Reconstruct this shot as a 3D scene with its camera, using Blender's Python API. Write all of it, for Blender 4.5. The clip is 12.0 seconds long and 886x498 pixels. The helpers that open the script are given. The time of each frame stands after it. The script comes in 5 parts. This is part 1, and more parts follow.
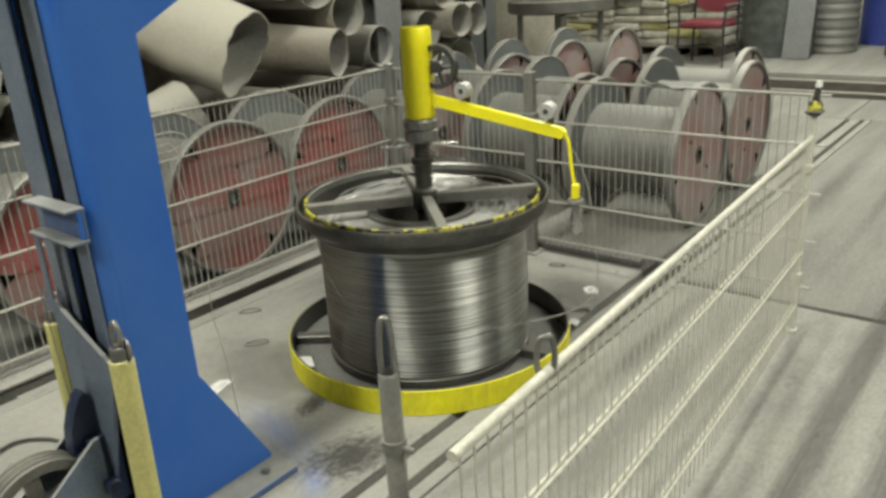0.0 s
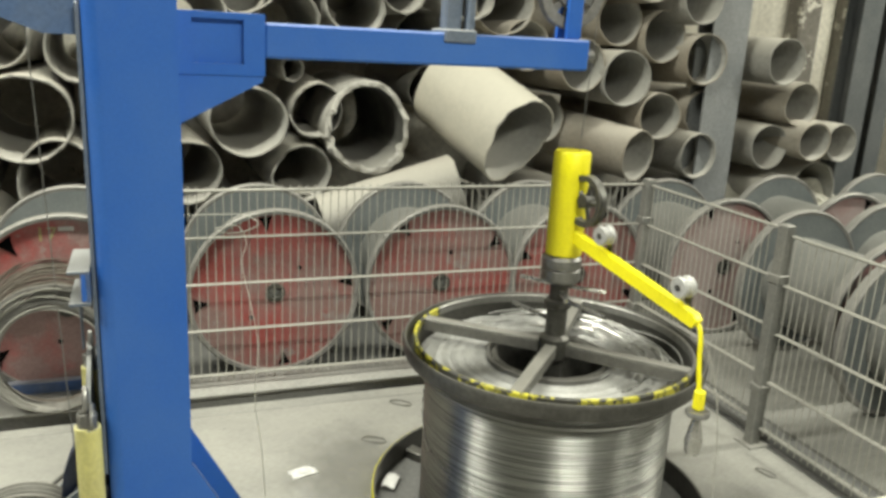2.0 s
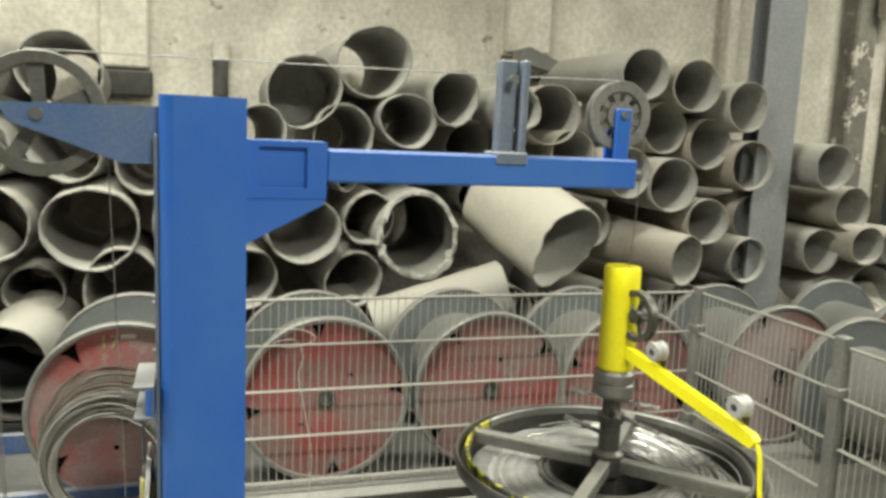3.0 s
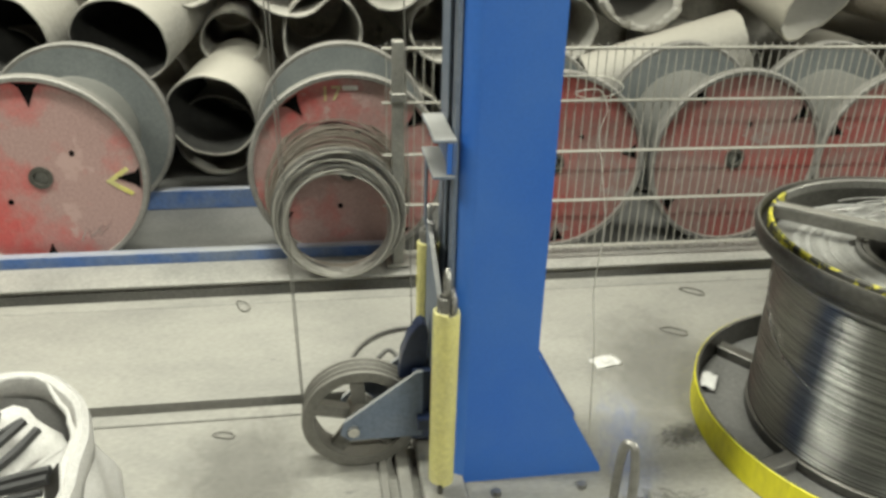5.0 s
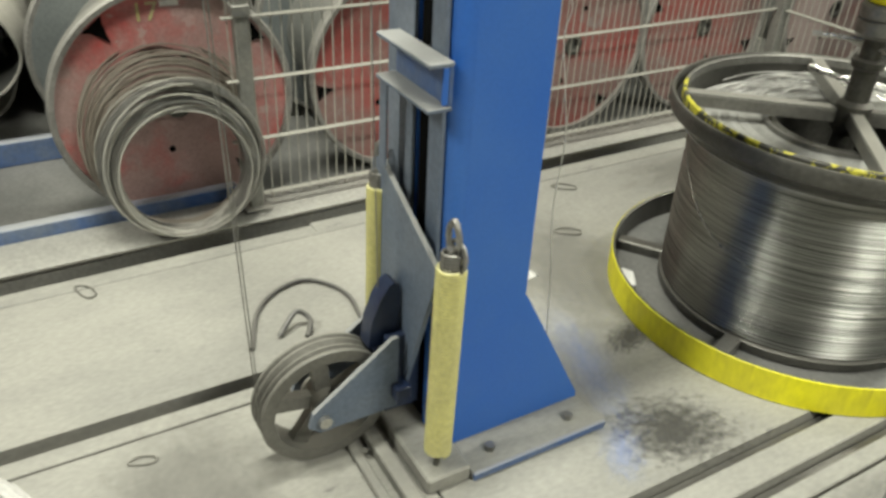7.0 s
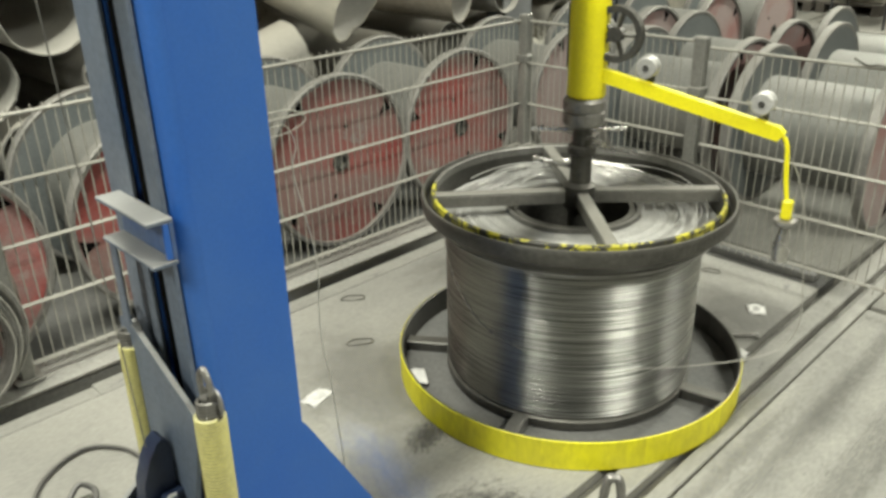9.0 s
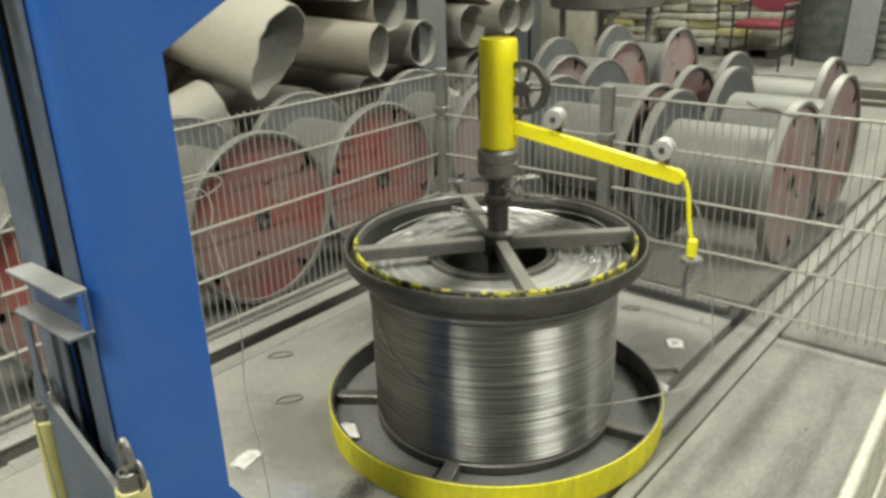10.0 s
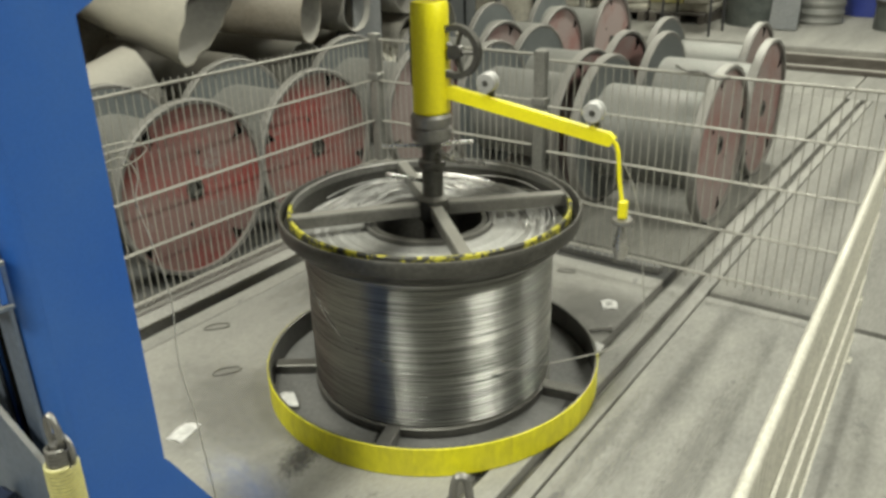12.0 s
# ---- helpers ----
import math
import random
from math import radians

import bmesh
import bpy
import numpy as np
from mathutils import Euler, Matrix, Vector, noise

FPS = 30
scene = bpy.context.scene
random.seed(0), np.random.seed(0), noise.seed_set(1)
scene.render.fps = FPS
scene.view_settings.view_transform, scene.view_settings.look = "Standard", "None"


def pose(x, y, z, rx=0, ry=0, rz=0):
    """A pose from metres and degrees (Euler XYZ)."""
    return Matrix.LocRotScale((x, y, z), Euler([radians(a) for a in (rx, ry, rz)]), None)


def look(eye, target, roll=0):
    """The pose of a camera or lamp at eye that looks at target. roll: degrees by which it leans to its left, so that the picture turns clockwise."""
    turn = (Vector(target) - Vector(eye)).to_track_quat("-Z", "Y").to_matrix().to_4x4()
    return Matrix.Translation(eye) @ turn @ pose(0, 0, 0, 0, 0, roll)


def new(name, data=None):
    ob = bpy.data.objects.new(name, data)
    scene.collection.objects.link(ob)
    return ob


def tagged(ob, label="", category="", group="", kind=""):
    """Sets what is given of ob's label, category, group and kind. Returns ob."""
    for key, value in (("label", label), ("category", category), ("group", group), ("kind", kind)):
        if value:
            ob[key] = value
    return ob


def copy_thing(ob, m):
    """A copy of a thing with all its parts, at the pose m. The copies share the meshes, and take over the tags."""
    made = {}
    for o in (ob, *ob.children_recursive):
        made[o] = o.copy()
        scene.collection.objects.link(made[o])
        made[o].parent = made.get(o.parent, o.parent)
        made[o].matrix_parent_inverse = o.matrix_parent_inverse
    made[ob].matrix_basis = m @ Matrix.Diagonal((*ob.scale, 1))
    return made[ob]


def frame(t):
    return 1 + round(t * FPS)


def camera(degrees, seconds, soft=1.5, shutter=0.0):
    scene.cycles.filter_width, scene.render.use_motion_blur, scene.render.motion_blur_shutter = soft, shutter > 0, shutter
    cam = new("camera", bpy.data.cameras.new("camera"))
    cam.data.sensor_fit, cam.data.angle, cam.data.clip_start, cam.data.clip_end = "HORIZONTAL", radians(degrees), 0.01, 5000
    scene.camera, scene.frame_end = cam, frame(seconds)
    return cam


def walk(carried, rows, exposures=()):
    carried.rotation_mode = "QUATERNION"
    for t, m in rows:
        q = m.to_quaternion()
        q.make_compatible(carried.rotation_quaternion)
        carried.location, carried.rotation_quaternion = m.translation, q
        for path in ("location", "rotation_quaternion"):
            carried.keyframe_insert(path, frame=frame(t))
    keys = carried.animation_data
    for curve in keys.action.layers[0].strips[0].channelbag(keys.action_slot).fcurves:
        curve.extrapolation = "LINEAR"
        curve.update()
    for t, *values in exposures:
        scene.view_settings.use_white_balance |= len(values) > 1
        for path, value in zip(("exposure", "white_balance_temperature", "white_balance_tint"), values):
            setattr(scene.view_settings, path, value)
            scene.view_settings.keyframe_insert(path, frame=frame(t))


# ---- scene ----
cam = camera(58.4, 12.0, soft=3.2)
PATH = [
    (0, (0.038, 0.01, 1.514), (-1.151, 1.462, 0.823), -3.4),
    (0.5, (0.158, 0.405, 1.54), (-1.275, 1.661, 0.931), -0.3),
    (1, (0.154, 0.73, 1.555), (-1.373, 1.884, 0.976), 1.7),
    (1.5, (0.207, 0.937, 1.572), (-1.47, 1.839, 0.957), 1.4),
    (2, (0.254, 1.047, 1.604), (-1.549, 1.738, 1.084), 3.1),
    (2.5, (0.237, 1.048, 1.661), (-1.64, 1.658, 1.339), 3.5),
    (2.7, (0.288, 1.041, 1.669), (-1.597, 1.647, 1.389), 2.6),
    (4.3, (0.096, 0.737, 1.597), (-1.792, 1.079, 1.034), 1.2),
    (4.5, (0.043, 0.69, 1.568), (-1.812, 1.025, 0.899), 1.4),
    (5, (-0.173, 0.619, 1.514), (-1.959, 0.899, 0.66), 1.5),
    (5.5, (-0.351, 0.509, 1.479), (-2.061, 0.944, 0.537), 4.7),
    (6, (-0.543, 0.273, 1.464), (-2.1, 1.084, 0.506), 6.1),
    (6.5, (-0.629, 0.205, 1.459), (-2.111, 1.085, 0.443), 3.5),
    (6.7, (-0.65, 0.193, 1.451), (-2.108, 1.069, 0.399), 3.2),
    (8.3, (-0.604, 0.224, 1.478), (-2.05, 1.168, 0.468), 0.9),
    (8.5, (-0.595, 0.258, 1.489), (-2.0, 1.307, 0.526), 0.7),
    (9, (-0.513, 0.317, 1.525), (-1.815, 1.59, 0.699), -1.2),
    (9.5, (-0.475, 0.322, 1.553), (-1.725, 1.698, 0.816), -1.9),
    (10, (-0.472, 0.313, 1.553), (-1.675, 1.738, 0.831), -1.9),
    (10.5, (-0.472, 0.312, 1.554), (-1.651, 1.754, 0.826), -1.6),
    (11, (-0.472, 0.312, 1.554), (-1.635, 1.765, 0.82), -1.3),
    (11.5, (-0.473, 0.316, 1.553), (-1.589, 1.787, 0.784), -1.2),
    (12, (-0.455, 0.322, 1.544), (-1.525, 1.811, 0.745), -1.4),
]
EXPOSURES = [(0, -0.25), (1.0, -0.07), (1.5, 0.03), (2.0, 0.17), (2.7, 0.15), (4.3, 0.18), (5.0, 0.06), (6.5, 0.04), (8.5, 0.12), (9.5, -0.03), (12.0, -0.19)]
walk(cam, [(t, look(eye, target, roll)) for t, eye, target, roll in PATH], EXPOSURES)

# ---- world and light: a closed hall under rows of tube lamps ----
world = bpy.data.worlds.new("hall_world")
scene.world = world
world.use_nodes = True
world.node_tree.nodes["Background"].inputs[0].default_value = (0.9, 0.95, 1.0, 1)
world.node_tree.nodes["Background"].inputs[1].default_value = 0.018
# x, y, watts
LAMPS = [(-2.10, 0.55, 235), (-2.10, -3.2, 250), (2.4, 2.3, 330), (-2.10, 7.6, 300), (2.4, 7.6, 120), (-2.2, 12.0, 80), (2.4, 12.0, 45)]
LAMP_Z = 4.6


# ---- materials ----
def nodes_of(name):
    m = bpy.data.materials.new(name)
    m.use_nodes = True
    nt = m.node_tree
    return m, nt, nt.nodes["Principled BSDF"]


def col(c):
    return (c[0], c[1], c[2], 1)


def surface(name, base, second, rough=0.6, metal=0.0, grain=60.0, blotch=3.0, amount=0.5, dust=None, dust_amount=0.0, bump=0.15, stretch=(1, 1, 1), spread=0.12, chips=None, chip_at=0.68):
    """A painted, dusty or metal surface: blotches of a second colour, fine grain, dust lying on upward faces, chips."""
    m, nt, bs = nodes_of(name)
    N, L = nt.nodes.new, nt.links.new
    tc = N("ShaderNodeTexCoord")
    mp = N("ShaderNodeMapping")
    mp.inputs["Scale"].default_value = stretch
    info = N("ShaderNodeObjectInfo")
    off = N("ShaderNodeVectorMath")
    off.operation = "MULTIPLY_ADD"
    L(info.outputs["Random"], off.inputs[0])
    off.inputs[1].default_value = (7.1, 3.3, 5.7)
    L(tc.outputs["Object"], off.inputs[2])
    L(off.outputs[0], mp.inputs[0])
    big, fine = N("ShaderNodeTexNoise"), N("ShaderNodeTexNoise")
    big.inputs["Scale"].default_value, big.inputs["Detail"].default_value, big.inputs["Roughness"].default_value = blotch, 7, 0.65
    fine.inputs["Scale"].default_value, fine.inputs["Detail"].default_value = grain, 4
    L(mp.outputs[0], big.inputs["Vector"])
    L(mp.outputs[0], fine.inputs["Vector"])
    r1 = N("ShaderNodeMapRange")
    r1.inputs[1].default_value, r1.inputs[2].default_value, r1.inputs[4].default_value = 0.38, 0.68, amount * 2
    L(big.outputs[0], r1.inputs[0])
    mix = N("ShaderNodeMix")
    mix.data_type = "RGBA"
    mix.inputs[6].default_value, mix.inputs[7].default_value = col(base), col(second)
    L(r1.outputs[0], mix.inputs[0])
    out = mix.outputs[2]
    g = N("ShaderNodeMix")
    g.data_type, g.blend_type = "RGBA", "MULTIPLY"
    g.inputs[0].default_value = 1.0
    gr = N("ShaderNodeMapRange")
    gr.inputs[1].default_value, gr.inputs[2].default_value = 0.3, 0.7
    gr.inputs[3].default_value, gr.inputs[4].default_value = 1 - 2 * spread, 1.0
    L(fine.outputs[0], gr.inputs[0])
    L(out, g.inputs[6])
    L(gr.outputs[0], g.inputs[7])
    out = g.outputs[2]
    if chips:
        cn = N("ShaderNodeTexNoise")
        cn.inputs["Scale"].default_value, cn.inputs["Detail"].default_value, cn.inputs["Roughness"].default_value = blotch * 2.6, 9, 0.7
        L(mp.outputs[0], cn.inputs["Vector"])
        cr = N("ShaderNodeMapRange")
        cr.inputs[1].default_value, cr.inputs[2].default_value = chip_at, chip_at + 0.03
        L(cn.outputs[0], cr.inputs[0])
        cm = N("ShaderNodeMix")
        cm.data_type = "RGBA"
        cm.inputs[7].default_value = col(chips)
        L(cr.outputs[0], cm.inputs[0])
        L(out, cm.inputs[6])
        out = cm.outputs[2]
    if dust:
        geo, sep = N("ShaderNodeNewGeometry"), N("ShaderNodeSeparateXYZ")
        L(geo.outputs["Normal"], sep.inputs[0])
        up = N("ShaderNodeMapRange")
        up.inputs[1].default_value, up.inputs[2].default_value, up.inputs[4].default_value = 0.1, 0.9, dust_amount
        L(sep.outputs[2], up.inputs[0])
        dm = N("ShaderNodeMix")
        dm.data_type = "RGBA"
        dm.inputs[7].default_value = col(dust)
        L(up.outputs[0], dm.inputs[0])
        L(out, dm.inputs[6])
        out = dm.outputs[2]
    L(out, bs.inputs["Base Color"])
    rr = N("ShaderNodeMapRange")
    rr.inputs[3].default_value, rr.inputs[4].default_value = max(0.05, rough - 0.12), min(1, rough + 0.12)
    L(big.outputs[0], rr.inputs[0])
    L(rr.outputs[0], bs.inputs["Roughness"])
    bs.inputs["Metallic"].default_value = metal
    if bump:
        b = N("ShaderNodeBump")
        b.inputs["Strength"].default_value, b.inputs["Distance"].default_value = bump, 0.01
        L(fine.outputs[0], b.inputs["Height"])
        L(b.outputs[0], bs.inputs["Normal"])
    return m


DUST = (0.50, 0.48, 0.43)
FLOOR = surface("dusty_floor_plate", (0.365, 0.356, 0.32), (0.275, 0.269, 0.246), 0.62, 0, 55, 2.0, 0.5, bump=0.06, spread=0.09, stretch=(1.7, 0.8, 1), chips=(0.19, 0.185, 0.175), chip_at=0.65)
FLOOR_WALK = surface("scuffed_walkway_plate", (0.335, 0.328, 0.295), (0.25, 0.245, 0.225), 0.7, 0, 55, 4.5, 0.5, bump=0.08, spread=0.11, stretch=(1.6, 0.7, 1), chips=(0.20, 0.196, 0.183), chip_at=0.62)
FLOOR_DARK = surface("dark_pit", (0.075, 0.070, 0.056), (0.11, 0.103, 0.085), 0.8, 0, 60, 4)
FLOOR_GREY = surface("worn_grey_plate", (0.15, 0.15, 0.143), (0.22, 0.216, 0.205), 0.55, 0, 70, 2.2, 0.5, bump=0.08)
CONCRETE = surface("dusty_concrete", (0.32, 0.312, 0.28), (0.22, 0.215, 0.195), 0.8, 0, 45, 0.9, 0.6, stretch=(3.2, 0.4, 1), bump=0.1)
KERB = surface("kerb_steel", (0.36, 0.35, 0.32), (0.27, 0.265, 0.245), 0.6, 0, 70, 3, 0.5)
PLASTER = surface("whitewashed_wall", (0.80, 0.76, 0.65), (0.52, 0.485, 0.41), 0.9, 0, 25, 1.4, 0.5, bump=0.4, chips=(0.26, 0.24, 0.20), chip_at=0.635)
HALL_WALL = surface("grey_hall_wall", (0.17, 0.168, 0.158), (0.13, 0.127, 0.12), 0.9, 0, 20, 0.8, 0.5)
BLUE = surface("blue_enamel", (0.022, 0.130, 0.525), (0.048, 0.163, 0.52), 0.47, 0, 120, 2.0, 0.5, dust=DUST, dust_amount=0.35, bump=0.03, spread=0.04, chips=(0.10, 0.16, 0.30), chip_at=0.76)
BLUE_GREY = surface("dusty_blue_grey_steel", (0.14, 0.18, 0.25), (0.20, 0.23, 0.28), 0.5, 0.1, 90, 4, 0.5, dust=DUST, dust_amount=0.6, bump=0.05)
BLUE_RAIL = surface("scuffed_blue_rail", (0.05, 0.12, 0.33), (0.16, 0.20, 0.28), 0.5, 0, 60, 5, 0.5, dust=DUST, dust_amount=0.5)
YELLOW = surface("yellow_paint", (0.93, 0.84, 0.010), (0.86, 0.76, 0.015), 0.42, 0, 100, 5, 0.4, bump=0.04, spread=0.05, chips=(0.10, 0.09, 0.05), chip_at=0.74)
YELLOW_RING = surface("scuffed_yellow_ring_paint", (0.86, 0.80, 0.012), (0.62, 0.56, 0.03), 0.5, 0, 60, 4.5, 0.55, bump=0.06, spread=0.09, stretch=(1, 1, 0.45), chips=(0.09, 0.085, 0.06), chip_at=0.655)
YELLOW_DIRTY = surface("scraped_yellow_paint", (0.66, 0.60, 0.05), (0.50, 0.46, 0.08), 0.5, 0, 80, 7, 0.5, bump=0.1, chips=(0.06, 0.058, 0.05), chip_at=0.47)
SPRING = surface("pale_yellow_spring_paint", (0.66, 0.62, 0.22), (0.54, 0.50, 0.20), 0.5, 0, 100, 6, 0.5, dust=DUST, dust_amount=0.3)
STEEL_DARK = surface("dark_oiled_steel", (0.07, 0.068, 0.061), (0.13, 0.126, 0.113), 0.42, 0.55, 80, 5, 0.5, dust=DUST, dust_amount=0.2)
STEEL = surface("worn_steel", (0.34, 0.335, 0.32), (0.22, 0.215, 0.20), 0.4, 0.75, 90, 6, 0.5, dust=DUST, dust_amount=0.25)
SHINY = surface("bright_steel", (0.62, 0.61, 0.58), (0.50, 0.49, 0.46), 0.28, 0.9, 120, 8, 0.4)


def wound_wire(name):
    """Tightly wound bright wire: thin uneven bands of dull and bright strands."""
    m, nt, bs = nodes_of(name)
    N, L = nt.nodes.new, nt.links.new
    tc, mp, n = N("ShaderNodeTexCoord"), N("ShaderNodeMapping"), N("ShaderNodeTexNoise")
    mp.inputs["Scale"].default_value = (1.1, 1.1, 240)
    n.inputs["Scale"].default_value, n.inputs["Detail"].default_value, n.inputs["Roughness"].default_value = 2.0, 2, 0.5
    L(tc.outputs["Object"], mp.inputs[0])
    L(mp.outputs[0], n.inputs["Vector"])
    ramp = N("ShaderNodeMix")
    ramp.data_type = "RGBA"
    ramp.inputs[6].default_value, ramp.inputs[7].default_value = (0.15, 0.155, 0.145, 1), (0.54, 0.54, 0.51, 1)
    r = N("ShaderNodeMapRange")
    r.inputs[1].default_value, r.inputs[2].default_value = 0.38, 0.62
    L(n.outputs[0], r.inputs[0])
    L(r.outputs[0], ramp.inputs[0])
    L(ramp.outputs[2], bs.inputs["Base Color"])
    bs.inputs["Metallic"].default_value, bs.inputs["Roughness"].default_value = 1.0, 0.33
    bs.inputs["Anisotropic"].default_value = 0.6
    tan = N("ShaderNodeTangent")
    tan.direction_type, tan.axis = "RADIAL", "Z"
    L(tan.outputs[0], bs.inputs["Tangent"])
    bs.inputs["Anisotropic Rotation"].default_value = 0.25
    b = N("ShaderNodeBump")
    b.inputs["Strength"].default_value, b.inputs["Distance"].default_value = 0.09, 0.002
    L(n.outputs[0], b.inputs["Height"])
    L(b.outputs[0], bs.inputs["Normal"])
    return m


WIRE = wound_wire("drawn_wire")
WIRE_TOP = surface("drawn_wire_end", (0.58, 0.575, 0.55), (0.42, 0.415, 0.395), 0.5, 0.35, 150, 9, 0.5, bump=0.05)
GALV = surface("galvanised_wire", (0.42, 0.41, 0.365), (0.33, 0.32, 0.285), 0.5, 0.2, 100, 8, 0.4, dust=DUST, dust_amount=0.4)
CREAM = surface("cream_painted_tube", (0.66, 0.64, 0.55), (0.52, 0.50, 0.43), 0.5, 0.1, 90, 6, 0.4)
POST = surface("grey_post_steel", (0.20, 0.20, 0.185), (0.28, 0.275, 0.25), 0.5, 0.3, 80, 6, 0.5, dust=DUST, dust_amount=0.4)
RED = surface("faded_red_paint", (0.30, 0.066, 0.059), (0.23, 0.14, 0.128), 0.62, 0, 90, 2.2, 0.85, dust=DUST, dust_amount=0.5, bump=0.08, chips=(0.22, 0.17, 0.16), chip_at=0.60)
PINK = surface("dusty_pink_red_paint", (0.29, 0.150, 0.138), (0.33, 0.262, 0.248), 0.65, 0, 90, 2.6, 0.9, dust=DUST, dust_amount=0.4, bump=0.08, chips=(0.20, 0.15, 0.14), chip_at=0.62)
WHEEL = surface("matt_worn_steel", (0.15, 0.147, 0.132), (0.22, 0.213, 0.193), 0.5, 0.35, 80, 6, 0.5, dust=DUST, dust_amount=0.35)
RED_BRIGHT = surface("bright_red_paint", (0.47, 0.090, 0.084), (0.36, 0.235, 0.22), 0.5, 0, 90, 2.0, 1.0, dust=DUST, dust_amount=0.5, chips=(0.38, 0.26, 0.24), chip_at=0.60)
REEL_GREY = surface("grey_reel_paint", (0.115, 0.128, 0.130), (0.165, 0.178, 0.175), 0.55, 0.05, 80, 3, 0.5, dust=DUST, dust_amount=0.28)
RIM = surface("dusty_reel_rim", (0.20, 0.195, 0.185), (0.30, 0.29, 0.27), 0.55, 0.3, 80, 5, 0.5, dust=DUST, dust_amount=0.4)
WOUND = surface("dusty_wound_wire", (0.22, 0.225, 0.21), (0.29, 0.285, 0.265), 0.55, 0.4, 100, 5, 0.5, dust=DUST, dust_amount=0.15)
POST_DARK = surface("dark_structural_steel", (0.075, 0.082, 0.085), (0.12, 0.125, 0.125), 0.6, 0.05, 50, 3, 0.5)
STEEL_POST = surface("grey_structural_steel", (0.20, 0.21, 0.215), (0.25, 0.255, 0.255), 0.6, 0.05, 50, 3, 0.5)
# Near-black for solid pieces that paint the shade of slots, holes and notches
BLACK = surface("black_gap_shade", (0.003, 0.003, 0.003), (0.006, 0.006, 0.006), 0.88)
BLUE_DUSTY = surface("dusty_blue_paint", (0.085, 0.165, 0.36), (0.15, 0.21, 0.33), 0.5, 0, 90, 3, 0.5, dust=DUST, dust_amount=0.5, bump=0.05)
# Brown-grey base paints the shadow on the first pillar; pale chips are flaking paint
FLAKED = surface("flaking_wall_paint", (0.30, 0.28, 0.235), (0.19, 0.175, 0.15), 0.9, 0, 25, 2.0, 0.6, bump=0.4, chips=(0.62, 0.59, 0.51), chip_at=0.565)
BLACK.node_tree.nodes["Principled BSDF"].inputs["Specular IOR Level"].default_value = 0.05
NAVY = surface("greasy_navy_paint", (0.012, 0.022, 0.06), (0.03, 0.045, 0.09), 0.4, 0, 60, 6, 0.5)
BLACK_RUBBER = surface("black_plastic", (0.03, 0.03, 0.032), (0.05, 0.05, 0.052), 0.45, 0, 60, 4, 0.4, dust=DUST, dust_amount=0.25)
PIPE = surface("dusty_pipe_coating", (0.25, 0.243, 0.222), (0.33, 0.318, 0.284), 0.75, 0, 40, 3.0, 0.5, dust=(0.54, 0.51, 0.44), dust_amount=0.72, bump=0.2)
PIPE_BROWN = surface("brown_grey_pipe", (0.27, 0.235, 0.185), (0.34, 0.315, 0.265), 0.75, 0, 40, 3.5, 0.5, dust=(0.52, 0.48, 0.41), dust_amount=0.8, bump=0.2)
PIPE_PALE = surface("cream_pipe_coating", (0.50, 0.47, 0.39), (0.39, 0.37, 0.315), 0.75, 0, 40, 2.2, 0.45, dust=(0.58, 0.55, 0.46), dust_amount=0.75, bump=0.1, spread=0.05, chips=(0.30, 0.28, 0.24), chip_at=0.70)
# Near-black lining colour that paints in the shade inside pipe mouths
SHADE_LINING = surface("shade_dark_pipe_lining", (0.022, 0.022, 0.02), (0.05, 0.049, 0.045), 0.9, 0, 30, 4, 0.5)
COIL_BROWN = surface("brownish_coil_wire", (0.22, 0.185, 0.15), (0.33, 0.30, 0.26), 0.45, 0.5, 90, 6, 0.5)
# Lower half paler: dust, plus the lit pipe bottom put into the colour
PIPE_IN = surface("pipe_lining", (0.34, 0.338, 0.312), (0.43, 0.42, 0.385), 0.8, 0, 30, 3.5, 0.5, dust=DUST, dust_amount=0.75)
TORN = surface("torn_pale_insulation", (0.56, 0.54, 0.49), (0.28, 0.27, 0.245), 0.9, 0, 30, 8, 0.5, bump=0.6)
PALE_RIM = surface("chipped_pipe_rim", (0.32, 0.307, 0.272), (0.18, 0.174, 0.16), 0.85, 0, 40, 8, 0.5, bump=0.3)
RUBBLE = surface("dark_heap", (0.06, 0.058, 0.052), (0.13, 0.125, 0.11), 0.9, 0, 20, 3, 0.5, dust=DUST, dust_amount=0.6)
PAPER = surface("paper_scrap", (0.80, 0.79, 0.76), (0.70, 0.69, 0.66), 0.8)
BURGUNDY = surface("burgundy_vinyl", (0.20, 0.035, 0.05), (0.24, 0.05, 0.065), 0.5, 0, 60, 4)
SACK = surface("pale_sack_paper", (0.60, 0.58, 0.50), (0.44, 0.42, 0.35), 0.7, 0, 30, 9, 0.8, chips=(0.52, 0.49, 0.13), chip_at=0.63)
SACK_YELLOW = surface("yellow_sack_print", (0.54, 0.50, 0.14), (0.46, 0.43, 0.28), 0.8, 0, 30, 5, 0.5)
BAG_WHITE = surface("white_woven_bag", (0.58, 0.57, 0.55), (0.46, 0.45, 0.425), 0.6, 0, 200, 5, 0.4, bump=0.15)
BAG_BLACK = surface("black_bag_print", (0.02, 0.02, 0.02), (0.03, 0.03, 0.03), 0.6)
TIMBER = surface("grey_timber", (0.085, 0.074, 0.062), (0.15, 0.133, 0.113), 0.85, 0, 50, 5, 0.5, stretch=(1, 6, 6), dust=DUST, dust_amount=0.4)
DRUM_BLUE = surface("blue_barrel_plastic", (0.03, 0.05, 0.26), (0.04, 0.06, 0.28), 0.45)
